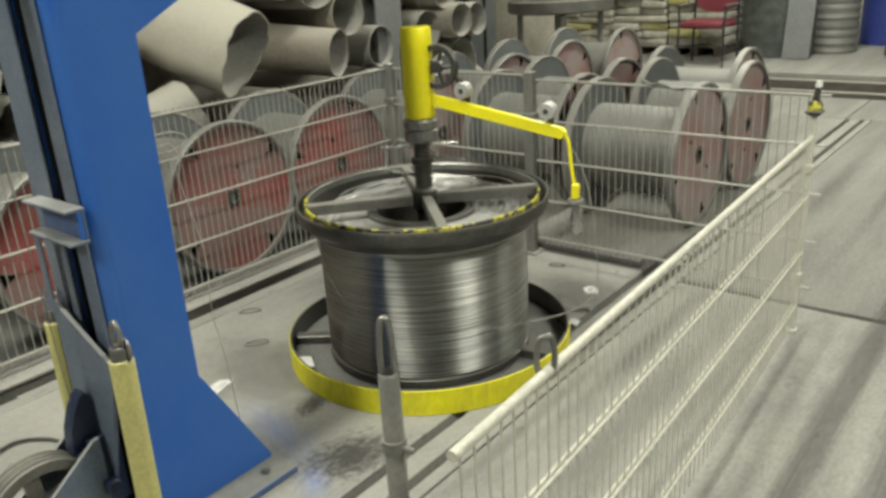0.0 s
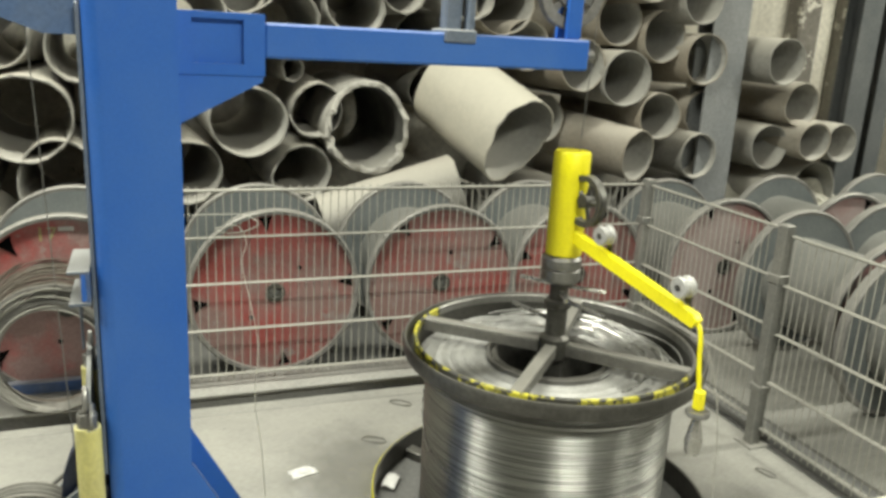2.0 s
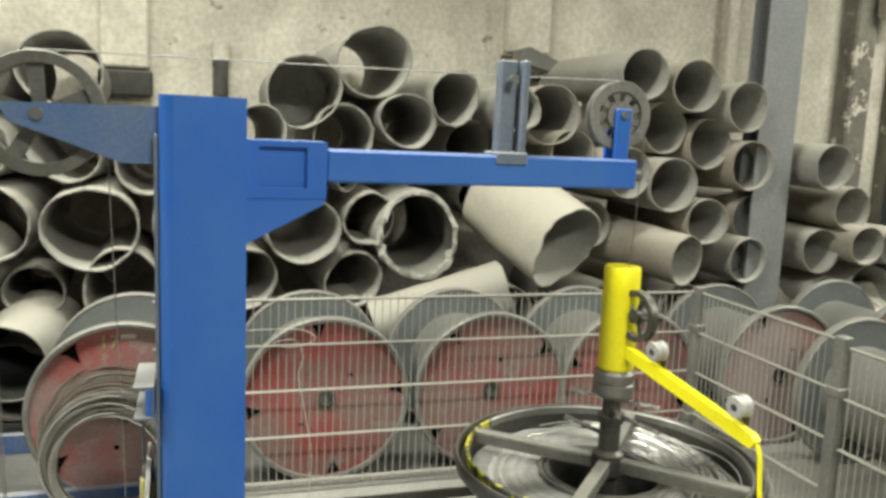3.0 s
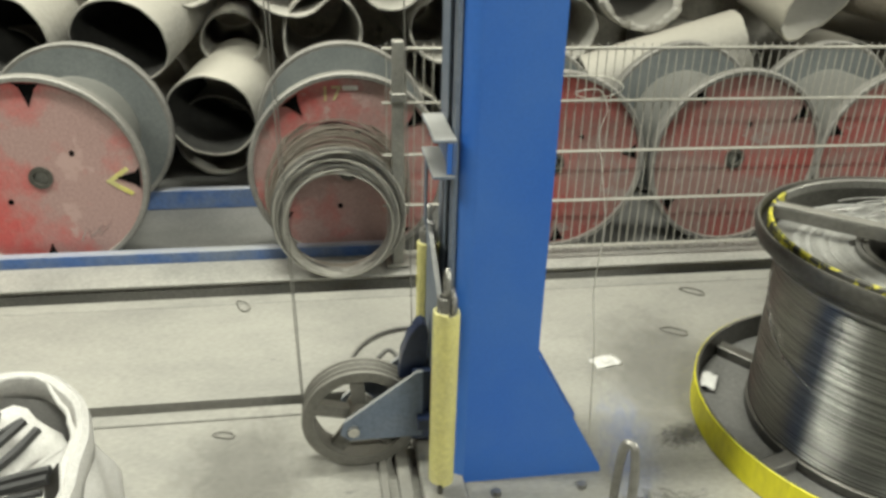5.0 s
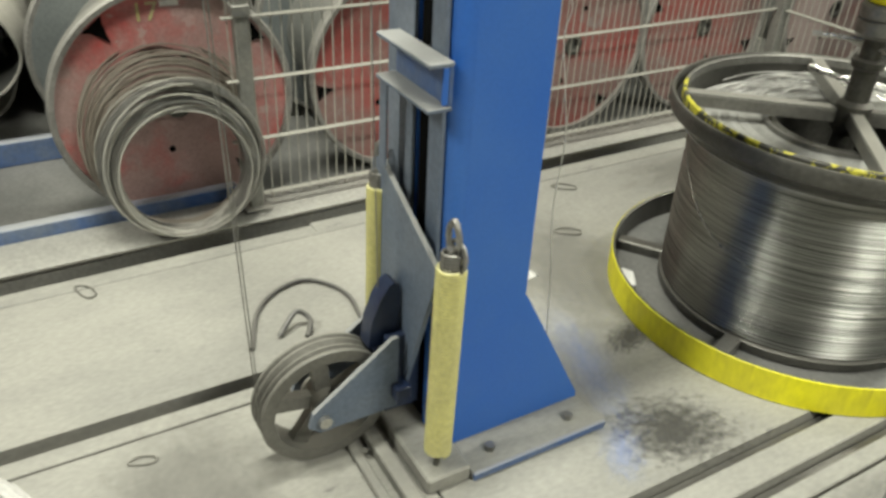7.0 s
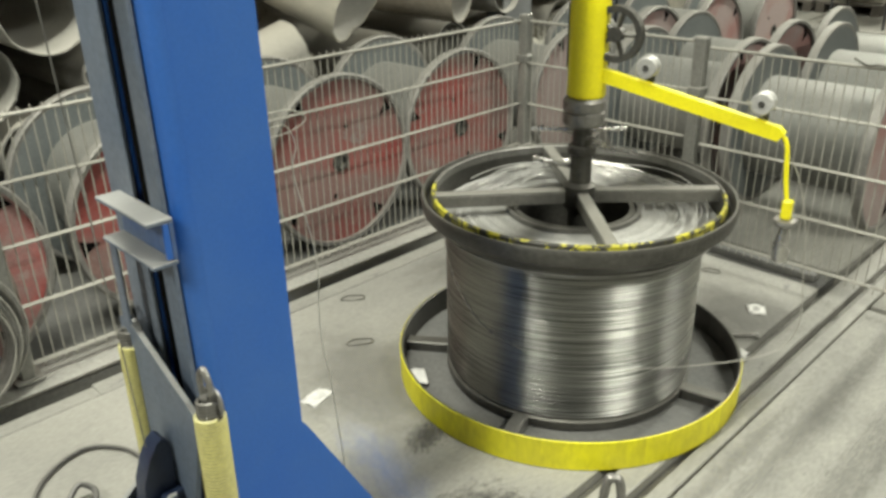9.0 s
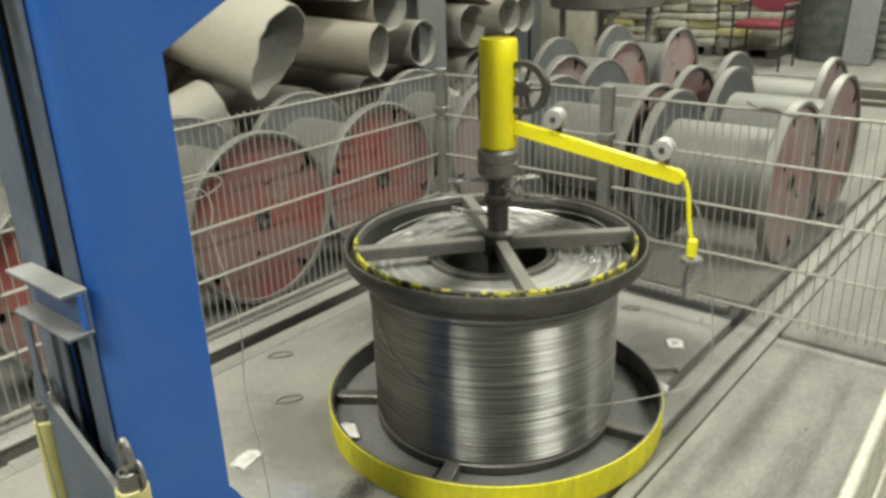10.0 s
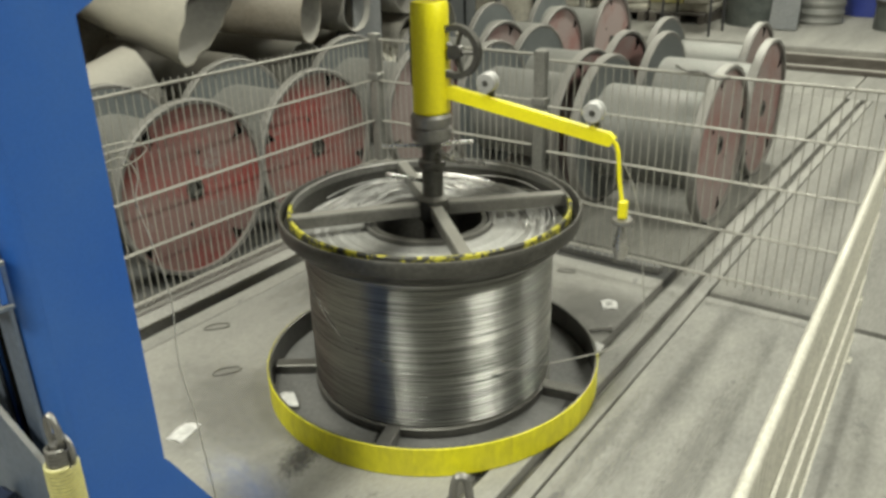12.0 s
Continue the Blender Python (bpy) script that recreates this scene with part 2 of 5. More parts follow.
FILM_DARK = surface("dark_wrapping_film", (0.06, 0.07, 0.065), (0.12, 0.13, 0.12), 0.35, 0, 30, 6, 0.5, bump=0.5)


def stain(name, colour, scale, thresh, most, soft_edge=0.45, middle=0.9):
    """A thin film with ragged holes, so that the plate shows through."""
    m, nt, bs = nodes_of(name)
    N, L = nt.nodes.new, nt.links.new
    tc, n, n2 = N("ShaderNodeTexCoord"), N("ShaderNodeTexNoise"), N("ShaderNodeTexNoise")
    n.inputs["Scale"].default_value, n.inputs["Detail"].default_value, n.inputs["Roughness"].default_value = scale, 9, 0.72
    L(tc.outputs["Object"], n.inputs["Vector"])
    gr = N("ShaderNodeTexGradient")
    gr.gradient_type = "SPHERICAL"
    L(tc.outputs["Object"], gr.inputs[0])
    add = N("ShaderNodeMath")
    add.operation = "MULTIPLY_ADD"
    L(gr.outputs[1], add.inputs[0])
    add.inputs[1].default_value = middle
    L(n.outputs[0], add.inputs[2])
    mr = N("ShaderNodeMapRange")
    mr.inputs[1].default_value, mr.inputs[2].default_value, mr.inputs[4].default_value = thresh, thresh + soft_edge, most
    L(add.outputs[0], mr.inputs[0])
    L(mr.outputs[0], bs.inputs["Alpha"])
    bs.inputs["Base Color"].default_value = col(colour)
    bs.inputs["Roughness"].default_value = 0.75
    return m


STAIN_DARK = stain("oil_stain", (0.035, 0.033, 0.03), 8, 0.68, 0.62, 0.24, 0.5)
STAIN_BLUE = stain("blue_paint_stain", (0.26, 0.40, 0.92), 6, 0.64, 0.26, 0.34, 0.45)
STAIN_TRACK = stain("wheel_track", (0.10, 0.097, 0.09), 6, 0.62, 0.42)
STAIN_TREAD = stain("tread_track", (0.12, 0.115, 0.105), 22, 0.62, 0.30, 0.25, 0.4)
STAIN_GREY = stain("scuff_stain", (0.12, 0.115, 0.105), 3, 0.70, 0.32)


# ---- mesh tools ----
PLACE = {}


def thing(name, at, label, category, group="", kind=""):
    ob = new(name)
    ob.empty_display_size = 0.1
    ob.location = at
    PLACE[ob] = Vector(at)
    return tagged(ob, label, category, group, kind)


def part(name, bm, material, parent=None, label="", smooth=True):
    """Links a bmesh, built at its place in the world, as one mesh object under a thing or a part."""
    bm.verts.ensure_lookup_table()
    lo = Vector([min(v.co[i] for v in bm.verts) for i in range(3)])
    hi = Vector([max(v.co[i] for v in bm.verts) for i in range(3)])
    c = (lo + hi) / 2
    bmesh.ops.translate(bm, vec=-c, verts=bm.verts)
    me = bpy.data.meshes.new(name)
    bmesh.ops.recalc_face_normals(bm, faces=bm.faces)
    bm.to_mesh(me)
    bm.free()
    for i, m in enumerate(material if isinstance(material, (list, tuple)) else [material]):
        me.materials.append(m)
    if smooth:
        me.shade_smooth()
        me.set_sharp_from_angle(angle=radians(35))
    ob = new(name, me)
    PLACE[ob] = c
    if parent:
        ob.parent = parent
        ob.location = c - PLACE[parent]
    else:
        ob.location = c
    if label:
        ob["label"] = label
    return ob


def again(ob, name, at, parent, rz=0.0):
    """Another piece on the mesh of ob, with its middle at a place in the world."""
    o = new(name, ob.data)
    PLACE[o] = Vector(at)
    o.parent = parent
    o.location = Vector(at) - PLACE[parent]
    o.rotation_euler = (0, 0, rz)
    return o


def box(bm, lo, hi, bevel=0.0, m=None, seg=1):
    r = bmesh.ops.create_cube(bm, size=1)
    vs = r["verts"]
    for v in vs:
        v.co = Vector([lo[i] + (v.co[i] + 0.5) * (hi[i] - lo[i]) for i in range(3)])
    if bevel:
        es = list({e for v in vs for e in v.link_edges})
        b = bmesh.ops.bevel(bm, geom=es, offset=bevel, segments=seg, affect="EDGES", profile=0.5)
        vs = list({v for f in b["faces"] for v in f.verts} | {v for v in vs if v.is_valid})
    if m is not None:
        bmesh.ops.transform(bm, matrix=m, verts=vs)
    return vs


def basis(a, b):
    d = (Vector(b) - Vector(a))
    return Matrix.Translation(a) @ d.to_track_quat("Z", "Y").to_matrix().to_4x4(), d.length


def lathe(bm, profile, seg=32, m=None, closed=False, full=True):
    """Turns (radius, height) points about z."""
    m = m or Matrix()
    rings = []
    for r, z in profile:
        if r < 1e-6:
            rings.append([bm.verts.new(m @ Vector((0, 0, z)))])
        else:
            rings.append([bm.verts.new(m @ Vector((r * math.cos(2 * math.pi * k / seg), r * math.sin(2 * math.pi * k / seg), z))) for k in range(seg)])
    pairs = list(zip(rings, rings[1:])) + ([(rings[-1], rings[0])] if closed else [])
    for a, b in pairs:
        for k in range(seg):
            q = [a[k % len(a)], a[(k + 1) % len(a)], b[(k + 1) % len(b)], b[k % len(b)]]
            u = []
            for v in q:
                if v not in u:
                    u.append(v)
            if len(u) > 2:
                bm.faces.new(u)
    return rings


def rod(bm, a, b, r, seg=12, r2=None, bevel=0.0):
    m, h = basis(a, b)
    r2 = r if r2 is None else r2
    if bevel:
        lathe(bm, [(0, 0), (r - bevel, 0), (r, bevel), (r2, h - bevel), (r2 - bevel, h), (0, h)], seg, m)
    else:
        lathe(bm, [(0, 0), (r, 0), (r2, h), (0, h)], seg, m)


def tube(bm, pts, r, seg=8, closed=False):
    """A round bar swept along points."""
    pts = [Vector(p) for p in pts]
    n = len(pts)
    rings, up = [], None
    for i, p in enumerate(pts):
        if closed:
            d = pts[(i + 1) % n] - pts[i - 1]
        else:
            d = pts[min(i + 1, n - 1)] - pts[max(i - 1, 0)]
        d.normalize()
        if up is None:
            up = d.orthogonal().normalized()
        up = (up - d * up.dot(d)).normalized()
        s = d.cross(up)
        rings.append([bm.verts.new(p + (up * math.cos(2 * math.pi * k / seg) + s * math.sin(2 * math.pi * k / seg)) * r) for k in range(seg)])
    for a, b in list(zip(rings, rings[1:])) + ([(rings[-1], rings[0])] if closed else []):
        for k in range(seg):
            bm.faces.new([a[k], a[(k + 1) % seg], b[(k + 1) % seg], b[k]])
    if not closed:
        bm.faces.new(rings[0][::-1])
        bm.faces.new(rings[-1])


def smooth_path(pts, steps=8, closed=False):
    """Points on a soft curve through the given ones."""
    pts = [Vector(p) for p in pts]
    n, out = len(pts), []
    for i in range(n if closed else n - 1):
        p0 = pts[(i - 1) % n] if closed or i else pts[0]
        p1, p2 = pts[i], pts[(i + 1) % n]
        p3 = pts[(i + 2) % n] if closed or i + 2 < n else pts[-1]
        for k in range(steps):
            t = k / steps
            out.append(0.5 * (2 * p1 + (p2 - p0) * t + (2 * p0 - 5 * p1 + 4 * p2 - p3) * t * t + (3 * p1 - p0 - 3 * p2 + p3) * t ** 3))
    if not closed:
        out.append(pts[-1])
    return out


def prism(bm, outline, axis, a, b):
    """A plate: a flat outline in the two other axes, from a to b along the axis 'x', 'y' or 'z'."""
    def at(u, v, w):
        return {"x": (w, u, v), "y": (u, w, v), "z": (u, v, w)}[axis]
    lo = [bm.verts.new(at(u, v, a)) for u, v in outline]
    hi = [bm.verts.new(at(u, v, b)) for u, v in outline]
    n = len(outline)
    bm.faces.new(lo[::-1])
    bm.faces.new(hi)
    for k in range(n):
        bm.faces.new([lo[k], lo[(k + 1) % n], hi[(k + 1) % n], hi[k]])


B = bmesh.new


# ---- the hall ----
X0, X1, Y0, Y1, H = -5.9, 7.0, -6.0, 14.0, 5.0


def structure(name, bm, mat, label, category):
    return tagged(part(name, bm, mat), label, category, kind="structure")


bm = B()
box(bm, (X0 - 0.3, Y0, -0.1), (X0, Y1, H))
wall_west = structure("wall_west", bm, PLASTER, "stained whitewashed wall with peeling plaster behind the pipe pile", "wall")
bm = B()
box(bm, (X0 - 0.3, Y1, -0.1), (X1 + 0.3, Y1 + 0.3, H))
structure("wall_north", bm, PLASTER, "dirty pale hall wall at the far end", "wall")
bm = B()
box(bm, (X0 - 0.3, Y0 - 0.3, -0.1), (X1 + 0.3, Y0, H))
structure("wall_south", bm, HALL_WALL, "plain grey hall wall", "wall")
bm = B()
box(bm, (X1, Y0, -0.1), (X1 + 0.3, Y1, H))
structure("wall_east", bm, HALL_WALL, "plain grey hall wall", "wall")
bm = B()
box(bm, (X0 - 0.3, Y0 - 0.3, H), (X1 + 0.3, Y1 + 0.3, H + 0.2))
structure("ceiling", bm, HALL_WALL, "plain grey hall ceiling", "ceiling")

# pilasters and patches on the whitewashed wall
for y, w, z in ((0.52, 0.32, 2.03), (3.55, 0.36, 2.33), (5.45, 0.10, 1.2), (7.75, 0.30, 1.0)):
    bm = B()
    box(bm, (X0, y - w / 2, z), (X0 + 0.14, y + w / 2, H - 0.05), 0.015)
    structure("wall_pilaster", bm, PLASTER, "whitewashed wall pilaster with a broken foot", "pilaster")
    if z > 2:
        bm = B()
        box(bm, (X0, y - w / 2 - 0.02, z - 0.20), (X0 + 0.10, y + w / 2 + 0.02, z - 0.004), 0.02)
        structure("wall_recess_block", bm, RUBBLE, "dark broken block under the wall pilaster", "wall block")
bm = B()
rod(bm, (X0 + 0.06, 1.165, 1.87), (X0 + 0.06, 1.165, 2.12), 0.055, 14)
structure("wall_pipe", bm, RUBBLE, "dark pipe stub on the wall", "pipe stub")
bm = B()
rod(bm, (X0 + 0.06, 1.165, 2.12), (X0 + 0.06, 1.165, 2.25), 0.065, 14)
structure("wall_pipe", bm, PLASTER, "whitewashed pipe socket on the wall", "pipe stub")
for y, w in ((6.83, 0.24), (7.46, 0.34)):
    bm = B()
    box(bm, (X0, y - w / 2, 0.0), (X0 + 0.2, y + w / 2, H - 0.05), 0.02)
    structure("wall_pillar", bm, FLAKED, "dark wall pillar with flaking white paint", "pillar")
bm = B()
box(bm, (X0 + 0.205, 6.88, 2.86), (X0 + 0.40, 7.22, 3.4), 0.03)
structure("wall_box", bm, PLASTER, "pale box high on the wall", "wall box")
bm = B()
prism(bm, [(3.30, 2.31), (3.36, 2.33), (3.90, 2.12), (3.90, 2.06), (3.30, 2.22)], "x", -5.5, -5.3)
tagged(part("steel_offcut", bm, POST), "dark steel offcut lying on the pipe pile", "offcut")

for x, y, watts in LAMPS:
    lamp = thing("ceiling_lamp", (x, y, LAMP_Z), "long white tube lamp hanging under the hall ceiling", "lamp", "hall lamps")
    bm = B()
    box(bm, (x - 0.1, y - 0.8, LAMP_Z + 0.03), (x + 0.1, y + 0.8, LAMP_Z + 0.09), 0.01)
    part("housing", bm, HALL_WALL, lamp)
    for s in (-0.6, 0.6):
        bm = B()
        rod(bm, (x, y + s, LAMP_Z + 0.09), (x, y + s, H), 0.006, 6)
        part("hanger", bm, STEEL, lamp)
    light = bpy.data.lights.new("tube_light", "AREA")
    light.shape, light.size, light.size_y, light.energy, light.color = "RECTANGLE", 0.36, 1.9, watts, (0.945, 0.952, 0.825)
    lo = new("tube_light", light)
    lo.location = (x, y, LAMP_Z)

# ---- floor: a dark pit bed with steel plates on it, and concrete round it ----
bm = B()
box(bm, (X0, Y0, -0.20), (X1, Y1, -0.12))
floor = structure("floor", bm, FLOOR_DARK, "dusty light grey steel floor plates with dark rail gaps and worn concrete", "floor")
PLATES = [
    # x0, x1, y0, y1, top, material
    (-2.990, -2.925, Y0, 1.05, 0.0, FLOOR),
    (-3.006, -2.925, 1.0505, 3.44, 0.0, FLOOR),
    (-2.258, -2.206, Y0, 0.86, 0.0, FLOOR),
    (-2.198, -1.50, Y0, 0.86, 0.0, FLOOR),
    (-1.462, -1.385, 0.2, 7.5, 0.0, FLOOR),
    (-1.348, -1.301, 0.2, 7.5, 0.0, FLOOR),
    (-1.50, -1.301, Y0, 0.195, 0.0, FLOOR),
    (-1.293, 0.40, Y0, 3.39, 0.0, FLOOR_WALK),
    (-3.06, -1.50, 3.446, 3.62, 0.0, FLOOR_GREY),
    (-3.06, -1.50, 3.64, 7.5, 0.0, CONCRETE),
    (-1.293, 0.40, 3.43, 7.5, 0.0, CONCRETE),
    (-1.50, 0.40, 7.51, Y1, 0.0, CONCRETE),
    (0.41, X1, Y0, Y1, 0.0, CONCRETE),
    (X0, -3.07, 3.50, 7.5, 0.0, CONCRETE),
    (X0, -1.51, 7.51, Y1, 0.0, CONCRETE),
    (X0, -3.202, Y0, 3.49, 0.0, FLOOR_GREY),
]
for x0, x1, y0, y1, top, mat in PLATES:
    bm = B()
    box(bm, (x0, y0, -0.12), (x1, y1, top), 0.003)
    part("floor_plate", bm, mat, floor)
bm = B()
prism(bm, [(-2.917, Y0), (-2.305, Y0), (-2.305, 0.866), (-1.50, 0.866), (-1.50, 3.44), (-2.917, 3.44)], "z", -0.12, 0.0)
part("floor_plate", bm, FLOOR, floor)
bm = B()
prism(bm, [(-3.20, -0.12), (-3.055, -0.12), (-3.055, 0.038), (-3.015, 0.038), (-3.013, 0.048), (-3.02, 0.052), (-3.20, 0.052)], "y", Y0, 3.48)
kerb = structure("kerb", bm, KERB, "low dusty steel kerb under the fence", "kerb")
bm = B()
box(bm, (-3.0, 3.475, 0.001), (-1.535, 3.535, 0.034), 0.004)
structure("floor_channel", bm, FLOOR_GREY, "low grey steel channel across the floor under the back fence", "floor channel")
for i, (x, y, z0) in enumerate([(-1.482, 0, 0), (-1.366, 0, 0)]):
    bm = B()
    box(bm, (x - 0.013, 0.2, -0.12), (x + 0.013, 7.5, -0.03), 0.003)
    structure("floor_rail", bm, STEEL_DARK, "dark steel rail sunk in the floor", "floor rail")
for y0, y1 in ((Y0, 0.86),):
    for x in (-3.225, -3.93):
        bm = B()
        box(bm, (x - 0.02, y0, 0.0), (x + 0.02, y1, 0.10), 0.004)
        rail = tagged(part("support_rail", bm, BLUE_RAIL), "scuffed blue steel rail under the row of reels", "rail", "reel rails")


def film(name, x, y, rx, ry, mat, label, z=0.004, rz=0):
    """A stain lying on the plate."""
    bm = B()
    bmesh.ops.create_circle(bm, cap_ends=True, segments=40, radius=1)
    ob = part(name, bm, mat, None, smooth=False)
    ob.scale = (rx, ry, 1)
    ob.rotation_euler = (0, 0, rz)
    ob.location = (x, y, z)
    return tagged(ob, label, "stain", kind="structure")


film("floor_stain", -1.62, 1.50, 0.20, 0.30, STAIN_DARK, "black oily stain on the floor plate beside the ring", rz=-0.35)
film("floor_stain", -1.97, 1.66, 0.09, 0.17, STAIN_DARK, "black oily smudge on the floor plate beside the ring", 0.0045, 0.3)
film("floor_stain", -1.93, 1.46, 0.42, 0.13, STAIN_BLUE, "blue paint dust on the floor beside the column foot", 0.006, -0.22)
film("floor_stain", -1.62, 1.33, 0.16, 0.09, STAIN_BLUE, "faint blue paint dust at the base plate", 0.0065, -0.5)
film("floor_stain", -2.35, 1.75, 0.50, 0.40, STAIN_GREY, "grey scuff stain on the floor plate")
film("floor_stain", -1.95, 0.36, 0.40, 0.30, STAIN_GREY, "grey scuff stain under the lower wheel")
film("floor_stain", -1.62, 3.05, 0.35, 0.30, STAIN_GREY, "grey scuff stain on the floor plate behind the ring")
film("floor_stain", -2.75, 2.70, 0.22, 0.60, STAIN_GREY, "grey scuff stain along the kerb")
for k, (x, y, w, ln) in enumerate(((-0.98, 2.2, 0.10, 1.5), (-1.16, 2.6, 0.06, 1.7), (-0.82, 2.6, 0.05, 1.6), (-1.24, 2.0, 0.05, 1.2), (-0.20, 3.2, 0.10, 2.8), (0.04, 3.0, 0.07, 2.6), (-0.42, 3.0, 0.07, 2.4), (0.22, 3.4, 0.06, 2.4), (-1.08, 5.4, 0.10, 1.6), (-0.75, 5.2, 0.08, 1.7))):
    film("floor_stain", x, y, w, ln, STAIN_TREAD if x < -0.6 else STAIN_TRACK, "long grey wheel track on the floor", 0.0042 + 0.0003 * k)


# ---- fences of welded wire ----
def fence(name, a, b, z0, z1, label, top_r, lines, group, top_mat, double=True, step=0.035, wire_r=0.0024):
    a, b = Vector((*a, 0)), Vector((*b, 0))
    d = b - a
    L, u = d.length, d.normalized()
    nrm = Vector((-u.y, u.x, 0))
    f = thing(name, ((a + b) / 2 + Vector((0, 0, z0))), label, "fence", group)
    for i, z in enumerate(lines):
        bm = B()
        if i == 0:
            rod(bm, a + Vector((0, 0, z)), b + Vector((0, 0, z)), top_r, 12)
            part("top_rail", bm, top_mat, f)
        else:
            for s in (-1, 1):
                rod(bm, a + nrm * s * 0.0065 + Vector((0, 0, z)), b + nrm * s * 0.0065 + Vector((0, 0, z)), 0.0042, 8)
            part("horizontal_wire", bm, top_mat, f)
    n = int(L / step)
    first = None
    for k in range(n):
        p = a + u * (step * (k + 0.5))
        if first is None:
            bm = B()
            rod(bm, p + Vector((0, 0, z0)), p + Vector((0, 0, z1)), wire_r, 6)
            first = part("vertical_wire", bm, top_mat, f)
        else:
            again(first, "vertical_wire", (p.x, p.y, (z0 + z1) / 2), f)
    return f


def fence_post(at, z0, z1, w, label, mat=POST):
    p = thing("fence_post", (at[0], at[1], z0), label, "fence post", "fence posts")
    bm = B()
    box(bm, (at[0] - w / 2, at[1] - w / 2, z0), (at[0] + w / 2, at[1] + w / 2, z1), 0.004)
    part("tube", bm, mat, p)
    bm = B()
    box(bm, (at[0] - w, at[1] - w, z0), (at[0] + w, at[1] + w, z0 + 0.008), 0.002)
    part("foot_plate", bm, mat, p)
    for z in (0.25, 0.75):
        bm = B()
        box(bm, (at[0] - w / 2 - 0.006, at[1] - w / 2 - 0.006, z0 + (z1 - z0) * z), (at[0] + w / 2 + 0.006, at[1] + w / 2 + 0.006, z0 + (z1 - z0) * z + 0.035), 0.003)
        part("clamp", bm, mat, p)
    return p


LINES = (0.935, 0.733, 0.528, 0.318, 0.110)
fence("wire_fence", (-3.095, 0.83), (-3.075, 3.38), 0.085, 0.955, "grey welded wire fence panel in front of the red reels", 0.0065, LINES, "fence panels", GALV)
fence("wire_fence", (-3.03, 3.405), (-2.16, 3.405), 0.085, 0.95, "short grey welded wire fence panel", 0.0065, LINES, "fence panels", GALV)
fence("wire_fence", (-2.08, 3.405), (-0.72, 3.405), 0.06, 0.925, "grey welded wire fence panel standing before grey reels", 0.0065, [z - 0.02 for z in LINES], "fence panels", GALV)
fence("wire_fence", (-0.608, 0.79), (-0.708, 3.12), 0.02, 0.812, "cream painted wire fence panel beside the walkway", 0.0105, (0.807, 0.578, 0.352, 0.125), "fence panels", CREAM, step=0.04)
fence_post((-3.10, 0.89), 0.06, 0.965, 0.045, "grey steel fence post with a clamp")
fence_post((-3.06, 3.405), 0.055, 0.965, 0.05, "grey steel corner fence post")
fence_post((-2.12, 3.405), 0.0, 0.955, 0.05, "grey steel fence post with a bent clamp")
fence_post((-0.715, 3.15), 0.0, 0.885, 0.022, "slim cream fence post with a yellow lock on top", CREAM)
gate = thing("gate_post", (-0.903, 0.972, 0.0), "round grey-brown tube gate post with a wire loop on top", "fence post", "fence posts")
M = Matrix.Translation((-0.903, 0.972, 0))
bm = B()
lathe(bm, [(0, 0.002), (0.021, 0.002), (0.021, 0.772), (0.017, 0.778), (0.017, 0.74), (0, 0.74)], 20, M)
part("tube", bm, POST, gate)
bm = B()
lathe(bm, [(0, 0.001), (0.05, 0.001), (0.05, 0.009), (0.022, 0.010)], 20, M)
part("foot_plate", bm, POST, gate)
for z in (0.22, 0.60):
    bm = B()
    lathe(bm, [(0.0212, z), (0.025, z), (0.025, z + 0.03), (0.0212, z + 0.03)], 20, M, closed=True)
    rod(bm, (-0.880, 0.972, z + 0.015), (-0.855, 0.977, z + 0.015), 0.006, 8)
    part("clamp", bm, POST, gate)


def wire_loop(at, h, w, ang, label, r=0.006):
    bm = B()
    c, s = math.cos(ang), math.sin(ang)
    pts = [(-w * 0.35, 0), (-w * 0.5, h * 0.45), (-w * 0.33, h * 0.92), (0, h), (w * 0.33, h * 0.92), (w * 0.5, h * 0.45), (w * 0.35, 0)]
    tube(bm, smooth_path([(at[0] + c * x, at[1] + s * x, at[2] + z) for x, z in pts], 5), r, 8)
    return tagged(part("wire_loop", bm, STEEL), label, "hook")


wire_loop((-0.903, 0.972, 0.735), 0.155, 0.026, 0.6, "bent steel wire loop on top of the gate post")
wire_loop((-0.625, 1.09, 0.80), 0.075, 0.035, 0.9, "bent steel wire loop hanging at the fence rail")
lock = thing("gate_lock", (-0.715, 3.15, 0.885), "black and yellow gate lock on the fence post", "lock")
bm = B()
lathe(bm, [(0, 0.885), (0.020, 0.885), (0.026, 0.895), (0.026, 0.925), (0.018, 0.94), (0, 0.94)], 16, Matrix.Translation((-0.715, 3.15, 0)))
part("body", bm, YELLOW_DIRTY, lock)
bm = B()
rod(bm, (-0.715, 3.15, 0.94), (-0.71, 3.15, 0.99), 0.014, 10, 0.009)
part("pin", bm, STEEL_DARK, lock)
bm = B()
rod(bm, (-0.71, 3.15, 0.99), (-0.709, 3.15, 1.012), 0.013, 10, 0.010)
part("knob", bm, PAPER, lock, "white knob")
bm = B()
box(bm, (-0.744, 3.121, 0.893), (-0.686, 3.179, 0.905), 0.004)
part("band", bm, BLACK_RUBBER, lock)


